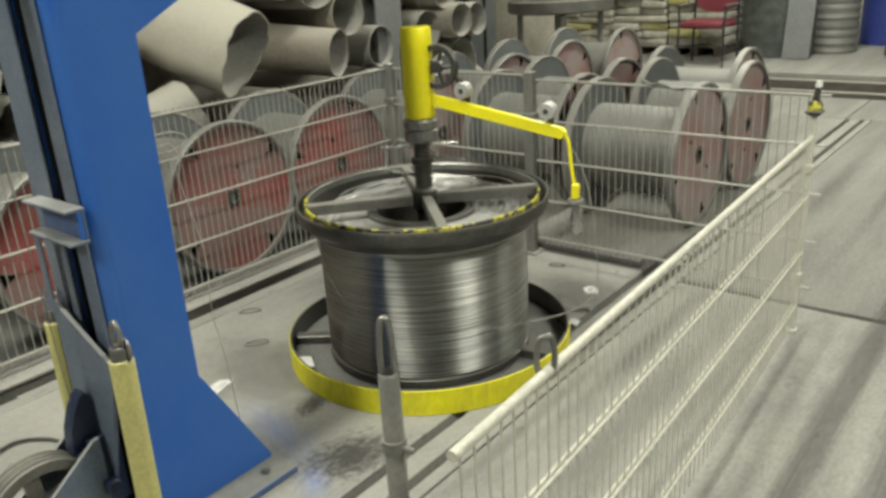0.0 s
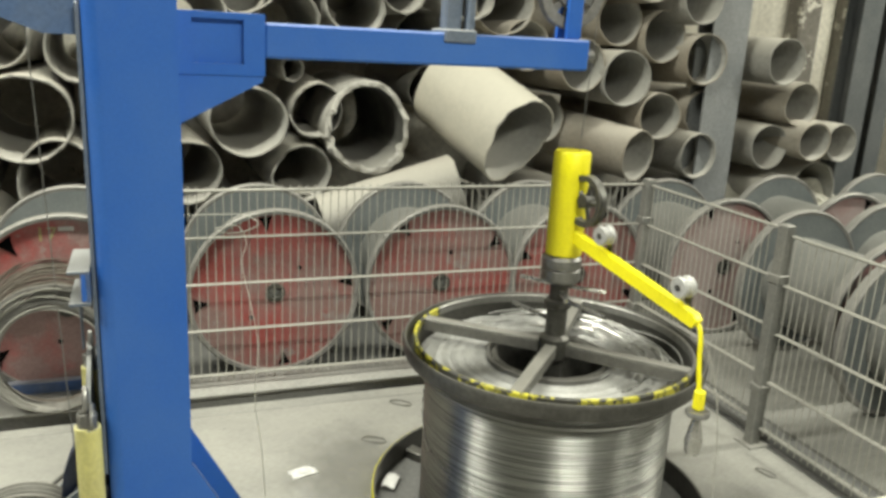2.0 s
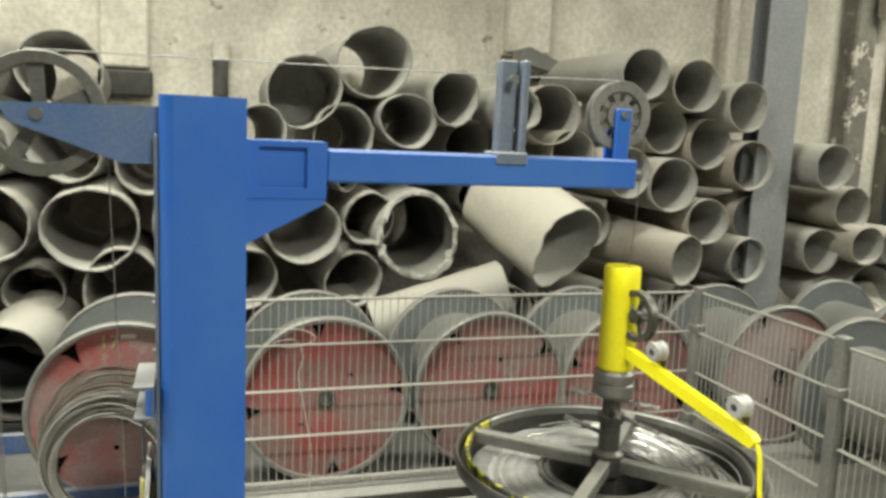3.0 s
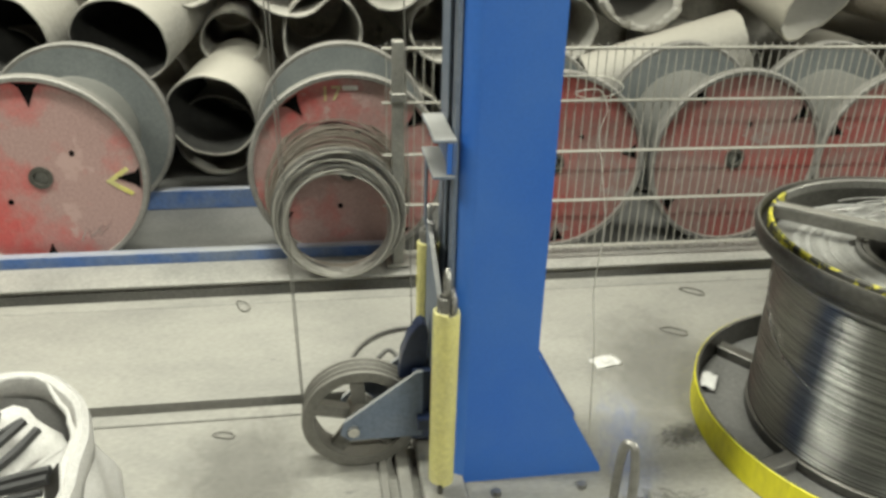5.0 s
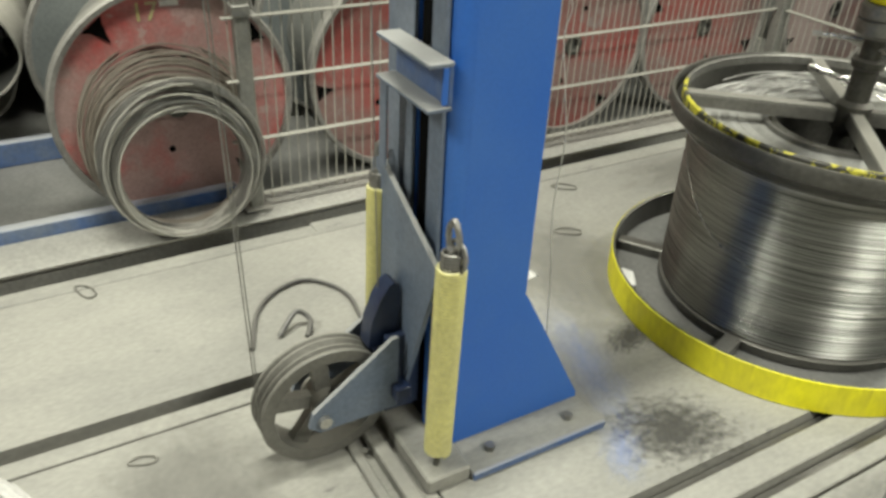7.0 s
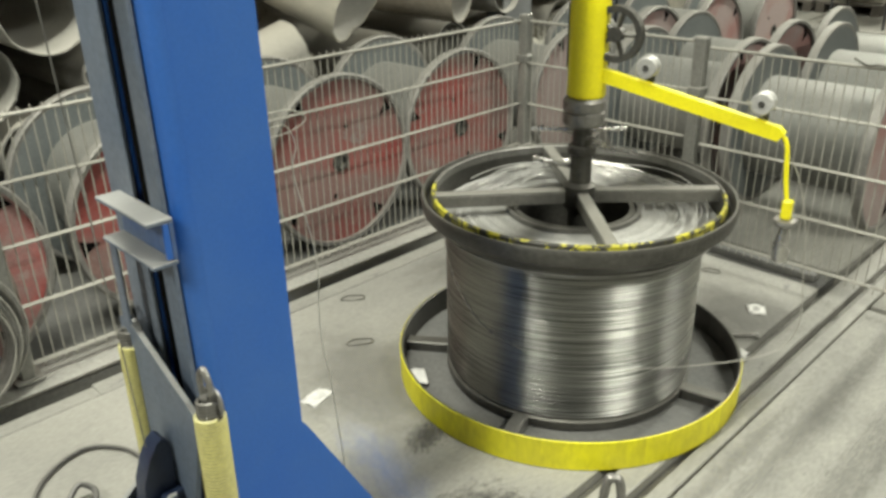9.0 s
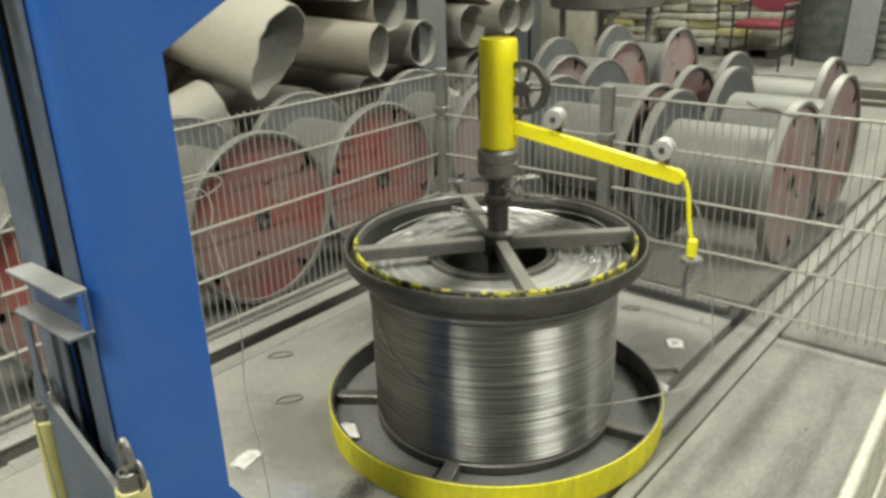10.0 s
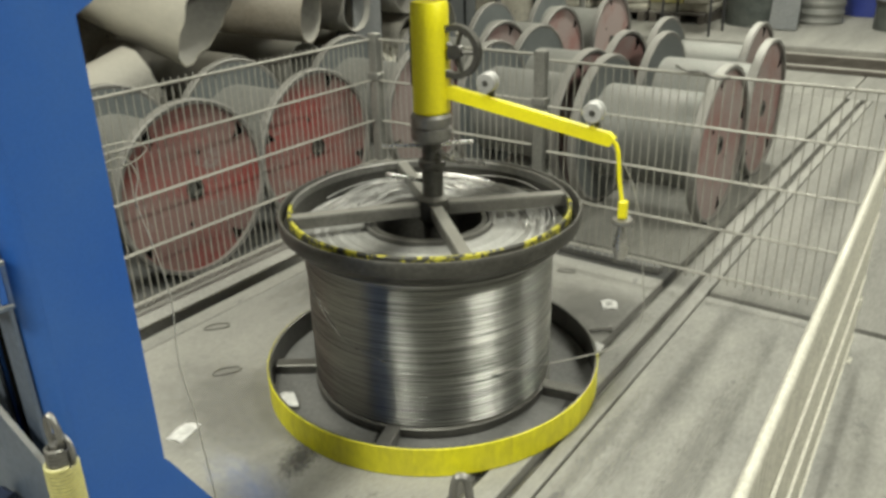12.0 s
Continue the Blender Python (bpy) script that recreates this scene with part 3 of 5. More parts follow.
# ---- the blue column with its boom, wheels and springs ----
CX0, CX1, CY0, CY1, CTOP = -2.115, -1.855, 0.915, 1.130, 1.735
column = thing("wire_guide_column", (-1.98, 1.02, 0.0), "tall blue steel column with a boom, springs and wire wheels", "machine")
bm = B()
box(bm, (-2.20, 0.952, 0.001), (-1.71, 1.345, 0.020), 0.003)
part("base_plate", bm, FLOOR, column, "dusty pale steel base plate")
for x, y in ((-1.765, 1.265), (-1.765, 1.03), (-2.15, 1.265)):
    bm = B()
    rod(bm, (x, y, 0.02), (x, y, 0.036), 0.013, 6)
    part("bolt", bm, STEEL, column)
bm = B()
box(bm, (-1.715, 0.952, 0.003), (-1.706, 1.345, 0.024), 0.001)
part("base_edge", bm, BLUE_RAIL, column, "blue painted edge bar")
# a box profile with an open slot towards the wheel side
ROUND = 0.036
prof = [(CX1 - ROUND + ROUND * math.sin(q), CY0 + ROUND - ROUND * math.cos(q)) for q in [math.radians(15 * k) for k in range(7)]] + [(CX1, CY1), (CX0, CY1), (CX0, CY0), (-2.005, CY0), (-2.005, CY0 + 0.10), (-1.935, CY0 + 0.10), (-1.935, CY0)]
bm = B()
prism(bm, prof, "z", 0.02, CTOP)
body = part("column_body", bm, BLUE, column)
for p in body.data.polygons:
    p.use_smooth = p.normal.y < -0.05 and p.normal.x > 0.05
for x0, x1 in ((-2.114, -2.004), (-1.936, -1.884)):
    bm = B()
    box(bm, (x0, CY0 - 0.012, 0.40), (x1, CY0 - 0.002, CTOP - 0.10), 0.002)
    part("guide_rail", bm, BLUE_GREY, column, "dusty grey-blue guide rail")
# black box filling the slot, so its depth reads as shaded
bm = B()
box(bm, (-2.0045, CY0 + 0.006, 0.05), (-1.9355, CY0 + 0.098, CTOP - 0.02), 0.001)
part("slot_lining", bm, BLACK, column, "black strip standing for the shade in the slot")
bm = B()
prism(bm, [(CY0 + ROUND, 0.021), (1.335, 0.021), (1.335, 0.036), (CY1 + 0.010, 0.40), (CY1 - 0.001, 0.415), (CY1 - 0.001, CTOP - 0.001), (CY0 + ROUND, CTOP - 0.001)], "x", -1.872, -1.8545)
part("front_plate", bm, BLUE, column)
bm = B()
prism(bm, [(CY1, 0.02), (1.335, 0.02), (1.335, 0.035), (CY1 + 0.008, 0.40), (CY1, 0.40)], "x", -2.113, -2.097)
part("foot_gusset", bm, BLUE, column)
# boom and sleeve
bm = B()
box(bm, (-2.035, CY1 - 0.002, 1.475), (-1.942, 1.345, 1.632), 0.005)
WY0, WY1, WZ0, WZ1 = 1.165, 1.291, 1.505, 1.615
for y0, y1, z0, z1 in ((CY1 - 0.002, 1.345, 1.476, WZ0), (CY1 - 0.002, 1.345, WZ1, 1.631), (CY1 - 0.002, WY0, WZ0, WZ1), (WY1, 1.345, WZ0, WZ1)):
    box(bm, (-1.9425, y0, z0), (-1.925, y1, z1))
sleeve = part("sleeve", bm, BLUE, column, "blue sleeve with a rectangular cut-out")
bm = B()
prism(bm, [(CY1, 1.475), (1.34, 1.475), (1.34, 1.462), (CY1, 1.350)], "x", -2.032, -1.928)
part("sleeve_gusset", bm, BLUE, sleeve)
bm = B()
box(bm, (-2.03, 1.345, 1.522), (-1.93, 2.30, 1.612), 0.006)
boom = part("boom", bm, BLUE, column)
bm = B()
rod(bm, (-1.975, 2.30, 1.565), (-1.975, 2.335, 1.565), 0.022, 14)
part("end_plug", bm, STEEL, boom, "steel end plug")
bm = B()
box(bm, (-2.0, 1.845, 1.612), (-1.955, 1.895, 1.885), 0.004)
box(bm, (-1.975, 1.905, 1.612), (-1.93, 1.925, 1.885), 0.004)
box(bm, (-2.04, 1.835, 1.585), (-1.921, 1.93, 1.622), 0.004)
stand = part("wire_eye_bracket", bm, BLUE_GREY, boom, "grey-blue upright bracket")
bm = B()
rod(bm, (-1.93, 1.87, 1.83), (-1.91, 1.87, 1.83), 0.012, 10)
part("bolt", bm, STEEL, stand)


def pulley(name, c, R, w, parent, mat, holes, label, hub=0.3, rim=0.82, spoke=(0.16, 0.22)):
    """A grooved wheel turning about x, with a rim, a web with holes or spokes, and a hub."""
    m = Matrix.Translation(c) @ Matrix.Rotation(math.pi / 2, 4, "Y")
    bm = B()
    lathe(bm, [(R * rim, -w / 2), (R * 0.985, -w / 2), (R, -w * 0.46), (R * 0.995, -w * 0.38), (R * 0.91, -w * 0.29), (R * 0.995, -w * 0.20), (R * 0.995, -w * 0.14), (R * 0.91, -w * 0.04), (R * 0.91, w * 0.04), (R * 0.995, w * 0.14), (R * 0.995, w * 0.20), (R * 0.91, w * 0.29), (R * 0.995, w * 0.38), (R, w * 0.46), (R * 0.985, w / 2), (R * rim, w / 2)], 56, m, closed=True)
    wheel = part(name, bm, mat, parent, label)
    bm = B()
    lathe(bm, [(0, -w * 0.55), (R * hub, -w * 0.55), (R * hub, w * 0.55), (0, w * 0.55)], 28, m)
    part("hub", bm, mat, wheel)
    for k in range(holes):
        a = 2 * math.pi * k / holes + 0.4
        bm = B()
        d = Vector((0, math.cos(a), math.sin(a)))
        s = Vector((0, -d.z, d.y))
        p0, p1 = Vector(c) + d * R * hub * 0.9, Vector(c) + d * R * (rim + 0.02)
        t0, t1 = R * spoke[0], R * spoke[1]
        vs = []
        for x in (-w * 0.18, w * 0.18):
            vs.append([bm.verts.new(p + s * q + Vector((x, 0, 0))) for p, q in ((p0, -t0), (p0, t0), (p1, t1), (p1, -t1))])
        bm.faces.new(vs[0][::-1])
        bm.faces.new(vs[1])
        for j in range(4):
            bm.faces.new([vs[0][j], vs[0][(j + 1) % 4], vs[1][(j + 1) % 4], vs[1][j]])
        part("spoke", bm, mat, wheel)
    return wheel


tip = pulley("boom_pulley", (-1.985, 2.248, 1.745), 0.104, 0.03, boom, RIM, 9, "dusty grey pulley with a ring of holes", 0.42, 0.70, (0.07, 0.14))
bm = B()
box(bm, (-1.962, 2.225, 1.612), (-1.948, 2.275, 1.765), 0.003)
box(bm, (-2.022, 2.225, 1.612), (-2.008, 2.275, 1.765), 0.003)
part("pulley_fork", bm, BLUE, boom)
bm = B()
rod(bm, (-2.03, 2.248, 1.745), (-1.938, 2.248, 1.745), 0.011, 10)
part("axle", bm, STEEL, boom)
# upper wheel on its bracket
bm = B()
prism(bm, [(CY0, 1.56), (0.83, 1.56), (0.57, 1.655), (0.55, 1.70), (CY0, 1.705)], "x", -1.945, -1.925)
upper = part("upper_bracket", bm, BLUE_DUSTY, column, "dusty blue bracket")
bm = B()
rod(bm, (-2.05, 0.635, 1.675), (-1.915, 0.635, 1.675), 0.016, 10)
part("axle", bm, STEEL, upper)
pulley("upper_wheel", (-1.985, 0.635, 1.675), 0.155, 0.05, upper, WHEEL, 5, "grey grooved upper wheel", 0.2, 0.80, (0.10, 0.13))
# slider: a channel lying across the slot, its two flanges towards the wheel
bm = B()
box(bm, (-2.050, CY0 - 0.023, 0.909), (-1.84, CY0 - 0.014, 0.985), 0.001)
web = part("slider_web", bm, BLUE_RAIL, column, "scuffed blue channel web")
for z in (0.985, 0.90):
    bm = B()
    box(bm, (-2.055, CY0 - 0.066, z), (-1.838, CY0 - 0.014, z + 0.009), 0.002)
    part("flange", bm, BLUE_GREY, web, "dusty grey channel flange")
bm = B()
box(bm, (-2.052, CY0 - 0.058, 0.71), (-2.022, CY0 - 0.052, 0.8995), 0.002)
part("hanger_strap", bm, BLUE_GREY, column, "narrow dusty steel strap")
bm = B()
box(bm, (-1.846, CY0 - 0.035, 0.912), (-1.840, CY0 - 0.0235, 0.984), 0.001)
part("end_lug", bm, BLUE, web)
# lower dancer carriage
bm = B()
prism(bm, [(-2.10, 0.70), (-2.07, 0.715), (-1.80, 0.575), (-1.80, 0.555), (-1.93, 0.13), (-2.05, 0.13), (-2.10, 0.30)], "y", CY0 - 0.048, CY0 - 0.036)
carriage = part("carriage_plate", bm, BLUE_GREY, column, "slanted grey-blue carriage plate")
bm = B()
prism(bm, [(0.625, 0.145), (0.650, 0.125), (0.845, 0.125), (0.845, 0.335), (0.83, 0.335), (0.635, 0.185)], "x", -1.918, -1.906)
fork = part("wheel_fork", bm, BLUE_GREY, column, "dusty blue triangular fork plate")
bm = B()
prism(bm, [(0.625, 0.145), (0.650, 0.125), (0.845, 0.125), (0.845, 0.335), (0.83, 0.335), (0.635, 0.185)], "x", -2.036, -2.024)
part("wheel_fork", bm, BLUE_GREY, column, "dusty blue triangular fork plate")
bm = B()
rod(bm, (-1.906, 0.66, 0.16), (-1.892, 0.66, 0.16), 0.016, 8)
part("bolt", bm, SHINY, fork, "bright bolt head")
pulley("lower_wheel", (-1.97, 0.682, 0.170), 0.160, 0.075, column, WHEEL, 5, "worn steel grooved lower wheel", 0.24, 0.80, (0.11, 0.13))
bm = B()
box(bm, (-2.02, 0.82, 0.10), (-1.92, CY0 - 0.004, 0.33), 0.004)
box(bm, (-2.06, 0.83, 0.16), (-1.88, 0.87, 0.20), 0.004)
part("slide_block", bm, NAVY, column, "dark greasy slide block")
bm = B()
prism(bm, [(0.785, 0.30), (0.858, 0.30), (0.862, 0.43), (0.857, 0.456), (0.846, 0.466), (0.832, 0.458), (0.812, 0.425), (0.792, 0.37)], "x", -1.985, -1.94)
part("deflector_plate", bm, NAVY, column, "greasy dark blue bent plate")
bm = B()
box(bm, (-2.10, 0.835, 0.001), (-1.72, 0.948, 0.046), 0.005)
part("foot_block", bm, FLOOR, column, "dusty raised steel foot block")
for y0, y1, z in ((0.775, 0.812, 0.034), (0.728, 0.752, 0.016)):
    bm = B()
    box(bm, (-2.10, y0, 0.001), (-1.62, y1, z), 0.003)
    part("foot_bar", bm, POST, column)


def spring(x, y, z0, z1, R, parent):
    bm = B()
    n = int((z1 - z0) / 0.0085)
    tube(bm, [(x + R * math.cos(2 * math.pi * k / 14), y + R * math.sin(2 * math.pi * k / 14), z0 + (z1 - z0) * k / (14 * n)) for k in range(14 * n + 1)], 0.0046, 6)
    s = part("spring", bm, SPRING, parent, "pale yellow coil spring")
    bm = B()
    rod(bm, (x, y, z0), (x, y, z1 - 0.012), R - 0.003, 14)
    part("core", bm, SPRING, s)
    bm = B()
    rod(bm, (x, y, z1 - 0.03), (x, y, z1 + 0.045), 0.013, 10)
    tube(bm, smooth_path([(x - 0.012, y, z1 + 0.03), (x - 0.02, y, z1 + 0.075), (x, y, z1 + 0.105), (x + 0.02, y, z1 + 0.07), (x + 0.005, y, z1 + 0.04)], 6), 0.0068, 8)
    tube(bm, [(x + 0.030 * math.cos(a * 0.45), y + 0.012, z1 + 0.025 + 0.030 * math.sin(a * 0.45)) for a in range(14)], 0.0055, 6, True)
    tube(bm, [(x + 0.021 * math.cos(k * 0.7), y + 0.021 * math.sin(k * 0.7), z1 - 0.004 + 0.0009 * k) for k in range(46)], 0.0042, 6)
    part("hook", bm, STEEL, s, "steel hook")
    bm = B()
    rod(bm, (x, y, z0 - 0.07), (x, y, z0), 0.008, 8)
    part("stud", bm, STEEL_DARK, s)


spring(-1.762, 0.878, 0.095, 0.605, 0.028, column)
spring(-2.080, 0.875, 0.095, 0.635, 0.026, column)

# the boom, carriage and wheels lean a little towards the walkway
LEAN = 0.030
for o in column.children_recursive:
    upright = o.name.split(".")[0] in ("column_body", "front_plate", "foot_gusset", "guide_rail", "slot_lining")
    for v in o.data.vertices:
        v.co.x += 0.034 if upright else LEAN * (v.co.z + PLACE[o].z)

# wire running from the wheels over the column to the boom and down to the arm
def wire(name, pts, label, r=0.0016, mat=STEEL):
    bm = B()
    tube(bm, pts, r, 6)
    return tagged(part(name, bm, mat), label, "wire", "running wires")


wire("wire", [(-1.925, 0.490, 1.66), (-1.960, 0.528, 0.17)], "thin steel wire hanging from the upper wheel to the lower wheel")
wire("wire", [(-1.935, 0.500, 1.68), (-1.950, 0.532, 0.17)], "thin steel wire hanging from the upper wheel to the lower wheel")
wire("wire", [(-1.935, 0.785, 1.66), (-1.965, 0.830, 0.17)], "thin steel wire hanging from the upper wheel to the lower wheel")
wire("wire", [(-1.935, 0.60, 1.832), (-1.93, 1.87, 1.842), (-1.935, 2.245, 1.85)], "thin steel wire running over the boom pulley", 0.0022, GALV)
wire("wire", [(-1.935, 2.35, 1.745), (-1.885, 2.30, 1.281)], "thin steel wire from the boom pulley to the yellow cap")


# ---- the wire spool in its ring ----
SX, SY = -1.918, 2.281
ring = thing("floor_ring", (SX, SY, 0.0), "low round steel ring painted yellow in front, standing on the floor", "ring")
R = 0.578
for k in range(12):
    a0, a1 = 2 * math.pi * k / 12, 2 * math.pi * (k + 1) / 12
    mid = math.degrees((a0 + a1) / 2) % 360
    yellow = mid > 165 or mid < 45
    bm = B()
    loops = []
    for j in range(9):
        a = a0 + (a1 - a0) * j / 8
        loops.append([bm.verts.new((SX + r * math.cos(a), SY + r * math.sin(a), z)) for r, z in ((R, 0.003), (R, 0.098), (R - 0.003, 0.1), (R - 0.009, 0.1), (R - 0.012, 0.098), (R - 0.012, 0.003))])
    for p, q in zip(loops, loops[1:]):
        for i in range(6):
            f = bm.faces.new([p[i], p[(i + 1) % 6], q[(i + 1) % 6], q[i]])
            f.material_index = 1 if i in (2, 3, 4) else 0
    part("ring_segment", bm, [YELLOW_RING if yellow else STEEL_DARK, STEEL_DARK], ring)
bm = B()
lathe(bm, [(0, 0.004), (R - 0.014, 0.004), (R - 0.014, 0.012), (0, 0.012)], 64, Matrix.Translation((SX, SY, 0)))
part("ring_floor", bm, FLOOR_GREY, ring, "dark grey round floor plate")
for deg in (-72, 12, 100, 160, 215):
    a = math.radians(deg)
    m = Matrix.Translation((SX, SY, 0)) @ Matrix.Rotation(a, 4, "Z")
    bm = B()
    box(bm, (0.30, -0.024, 0.012), (R - 0.013, 0.024, 0.05), 0.004, m)
    part("ring_spoke", bm, STEEL_DARK if deg != -72 else STEEL, ring)

spool = thing("wire_spool", (SX, SY, 0.012), "large bright steel wire spool with a dark rim and yellow paint", "wire spool")
M = Matrix.Translation((SX, SY, 0))
PACK = 0.411
bm = B()
rings_profile = [(0.20, 0.055), (PACK - 0.004, 0.055)]
rnd = random.Random(3)
z = 0.058
while z < 0.544:
    r, h = PACK + rnd.uniform(-0.0009, 0.0009), rnd.choice((0.0042, 0.0048, 0.0055))
    for q in (-75, -50, -25, 0, 25, 50, 75):
        rings_profile.append((r - h * 0.5 * (1 - math.cos(math.radians(q))), z + h * 0.5 + h * 0.5 * math.sin(math.radians(q))))
    z += h
rings_profile += [(PACK - 0.002, 0.551), (0.20, 0.551)]
lathe(bm, rings_profile, 128, M, closed=True)
part("wire_pack", bm, WIRE, spool, "bright drawn steel wire wound in even layers")
MT = Matrix.Translation((SX + 0.007, SY, 0))
bm = B()
prof = [(0.195, 0.54)]
for k in range(36):
    r = 0.20 + 0.243 * k / 36
    prof += [(r, 0.576 - 0.008 * (k / 36) + rnd.uniform(-0.002, 0.002)), (r + 0.0035, 0.580 - 0.008 * (k / 36) + rnd.uniform(-0.002, 0.003))]
prof += [(0.446, 0.555)]
lathe(bm, prof, 96, MT)
part("pack_top", bm, WIRE_TOP, spool, "concentric wire layers on top")
bm = B()
lathe(bm, [(0.0, 0.05), (0.195, 0.05), (0.195, 0.592), (0.178, 0.592), (0.178, 0.08), (0, 0.08)], 64, M)
part("core_tube", bm, STEEL_DARK, spool, "dark hollow core")
bm = B()
lathe(bm, [(0.200, 0.570), (0.214, 0.570), (0.214, 0.594), (0.200, 0.594)], 64, M, closed=True)
part("core_rim", bm, STEEL, spool)
bm = B()
lathe(bm, [(0.408, 0.548), (0.455, 0.572), (0.490, 0.604), (0.496, 0.640), (0.491, 0.652), (0.484, 0.652), (0.479, 0.642), (0.476, 0.618), (0.460, 0.604), (0.459, 0.630), (0.449, 0.630), (0.447, 0.560)], 96, MT, closed=True)
rim = part("top_flange", bm, STEEL_DARK, spool, "dark flared steel rim")
for k in range(16):
    a0, a1 = math.radians(-54 + 22.5 * (k - 8)), math.radians(-54 + 22.5 * (k - 7))
    bm = B()
    loops = []
    for j in range(7):
        a = a0 + (a1 - a0) * j / 6
        loops.append([bm.verts.new((SX + 0.007 + r * math.cos(a), SY + r * math.sin(a), z)) for r, z in ((0.4485, 0.628), (0.4600, 0.628), (0.4600, 0.652), (0.457, 0.656), (0.4515, 0.656), (0.4485, 0.652))])
    for p, q in zip(loops, loops[1:]):
        for i in range(6):
            bm.faces.new([p[i], p[(i + 1) % 6], q[(i + 1) % 6], q[i]])
    front = 4 <= k < 12
    part("hoop_segment", bm, YELLOW_DIRTY if front else STEEL, spool, "scraped yellow hoop edge" if front else "worn steel hoop edge")
bm = B()
lathe(bm, [(0.19, 0.014), (0.40, 0.014), (0.415, 0.02), (0.415, 0.045), (0.40, 0.054), (0.19, 0.054)], 64, M, closed=True)
part("bottom_flange", bm, STEEL_DARK, spool)
HX, HY = SX + 0.021, SY
MH = Matrix.Translation((HX, HY, 0))
SPOKES = (-41, 42.5, 139.5, 230)
for deg in SPOKES:
    a = math.radians(deg)
    tip = Vector((SX + 0.007 + 0.448 * math.cos(a), SY + 0.448 * math.sin(a), 0))
    d = tip - Vector((HX, HY, 0))
    m = MH @ Matrix.Rotation(math.atan2(d.y, d.x), 4, "Z")
    bm = B()
    box(bm, (0.045, -0.019, 0.648), (d.length, 0.019, 0.6545), 0.0015, m)
    box(bm, (0.045, -0.019, 0.612), (d.length, -0.013, 0.6479), 0.001, m)
    box(bm, (0.045, 0.013, 0.612), (d.length, 0.019, 0.6479), 0.001, m)
    part("spider_arm", bm, WHEEL, spool, "worn steel channel spider arm")
bm = B()
lathe(bm, [(0, 0.08), (0.034, 0.08), (0.034, 0.58), (0.050, 0.60), (0.050, 0.668), (0.034, 0.68), (0.034, 0.77), (0.044, 0.775), (0.044, 0.795), (0.030, 0.80), (0.030, 0.866), (0, 0.866)], 28, MH)
part("spindle", bm, STEEL_DARK, spool, "dark greasy spindle")
for deg, z, ln in ((205, 0.845, 0.16), (30, 0.80, 0.17), (62, 0.845, 0.15), (228, 0.72, 0.15), (150, 0.82, 0.13), (-15, 0.83, 0.10)):
    a = math.radians(deg)
    bm = B()
    rod(bm, (HX, HY, z), (HX + ln * math.cos(a), HY + ln * math.sin(a), z + 0.012 + 0.03 * math.sin(deg)), 0.0075, 8)
    part("clamp_handle", bm, SHINY, spool, "steel clamp handle")
bm = B()
lathe(bm, [(0.032, 0.860), (0.056, 0.860), (0.064, 0.870), (0.064, 0.902), (0.058, 0.907), (0.064, 0.912), (0.064, 0.939), (0.056, 0.949), (0.032, 0.949)], 36, MH, closed=True)
part("collar", bm, STEEL, spool, "worn steel bearing collar")

# loose wire tangle on the wire pack
for i in range(70):
    r0, a0 = rnd.uniform(0.23, 0.42), rnd.uniform(0.2, 2.3)
    pts = [(SX + (r0 + 0.02 * math.sin(3 * t + i)) * math.cos(a0 + t), SY + (r0 + 0.02 * math.sin(3 * t + i)) * math.sin(a0 + t), 0.586 + (0.010 + 0.022 * (i % 3 == 0)) * abs(math.sin(2 * t + i))) for t in [k * 0.13 for k in range(12)]]
    bm = B()
    tube(bm, pts, 0.0022, 6)
    part("loose_turn", bm, SHINY if i % 5 == 0 else WIRE_TOP, spool)
# one slack turn across the winding
bm = B()
pts = []
for k in range(25):
    a = math.radians(215 + 75 * k / 24)
    pts.append((SX + (PACK + 0.004) * math.cos(a), SY + (PACK + 0.004) * math.sin(a), 0.52 - 0.26 * k / 24 + 0.02 * math.sin(k * 0.3)))
tube(bm, pts, 0.0022, 6)
part("slack_turn", bm, SHINY, spool)

# rotating arm with its cap
FX = SX + 0.026
M = Matrix.Translation((FX, SY, 0))
flyer = thing("flyer_arm", (FX, SY, 0.952), "bright yellow flyer arm with a cylindrical cap and wire guides", "flyer arm")
bm = B()
lathe(bm, [(0.0, 0.951), (0.053, 0.951), (0.0575, 0.956), (0.0575, 1.20), (0.0575, 1.275), (0.053, 1.282), (0.0, 1.282)], 40, M)
cap = part("cap", bm, YELLOW, flyer)
ARM = math.radians(9)
au = Vector((math.cos(ARM), math.sin(ARM), 0))
an = Vector((-au.y, au.x, 0))
m = M @ Matrix.Rotation(ARM, 4, "Z")
# raised black strip in place of the cap's shaded slot
bm = B()
box(bm, (-0.0630, -0.017, 1.03), (-0.055, 0.017, 1.22), 0.003, m)
part("slot", bm, BLACK, cap, "black strip standing for the shade in the slot")
bm = B()
prism(bm, [(0.052, 1.000), (0.052, 1.040), (0.565, 0.940), (0.58, 0.925), (0.565, 0.902)], "y", -0.012, 0.012)
bmesh.ops.transform(bm, matrix=m, verts=bm.verts)
arm = part("arm", bm, YELLOW, flyer)
bm = B()
tube(bm, [m @ Vector(p) for p in smooth_path([(0.565, 0, 0.922), (0.588, 0, 0.895), (0.600, 0.0, 0.80), (0.612, 0, 0.735)], 5)], 0.0065, 10)
part("drop_rod", bm, YELLOW, flyer, "thin yellow drop rod")
bm = B()
box(bm, (0.602, -0.012, 0.69), (0.628, 0.012, 0.745), 0.004, m)
part("rod_end", bm, YELLOW, flyer)
bm = B()
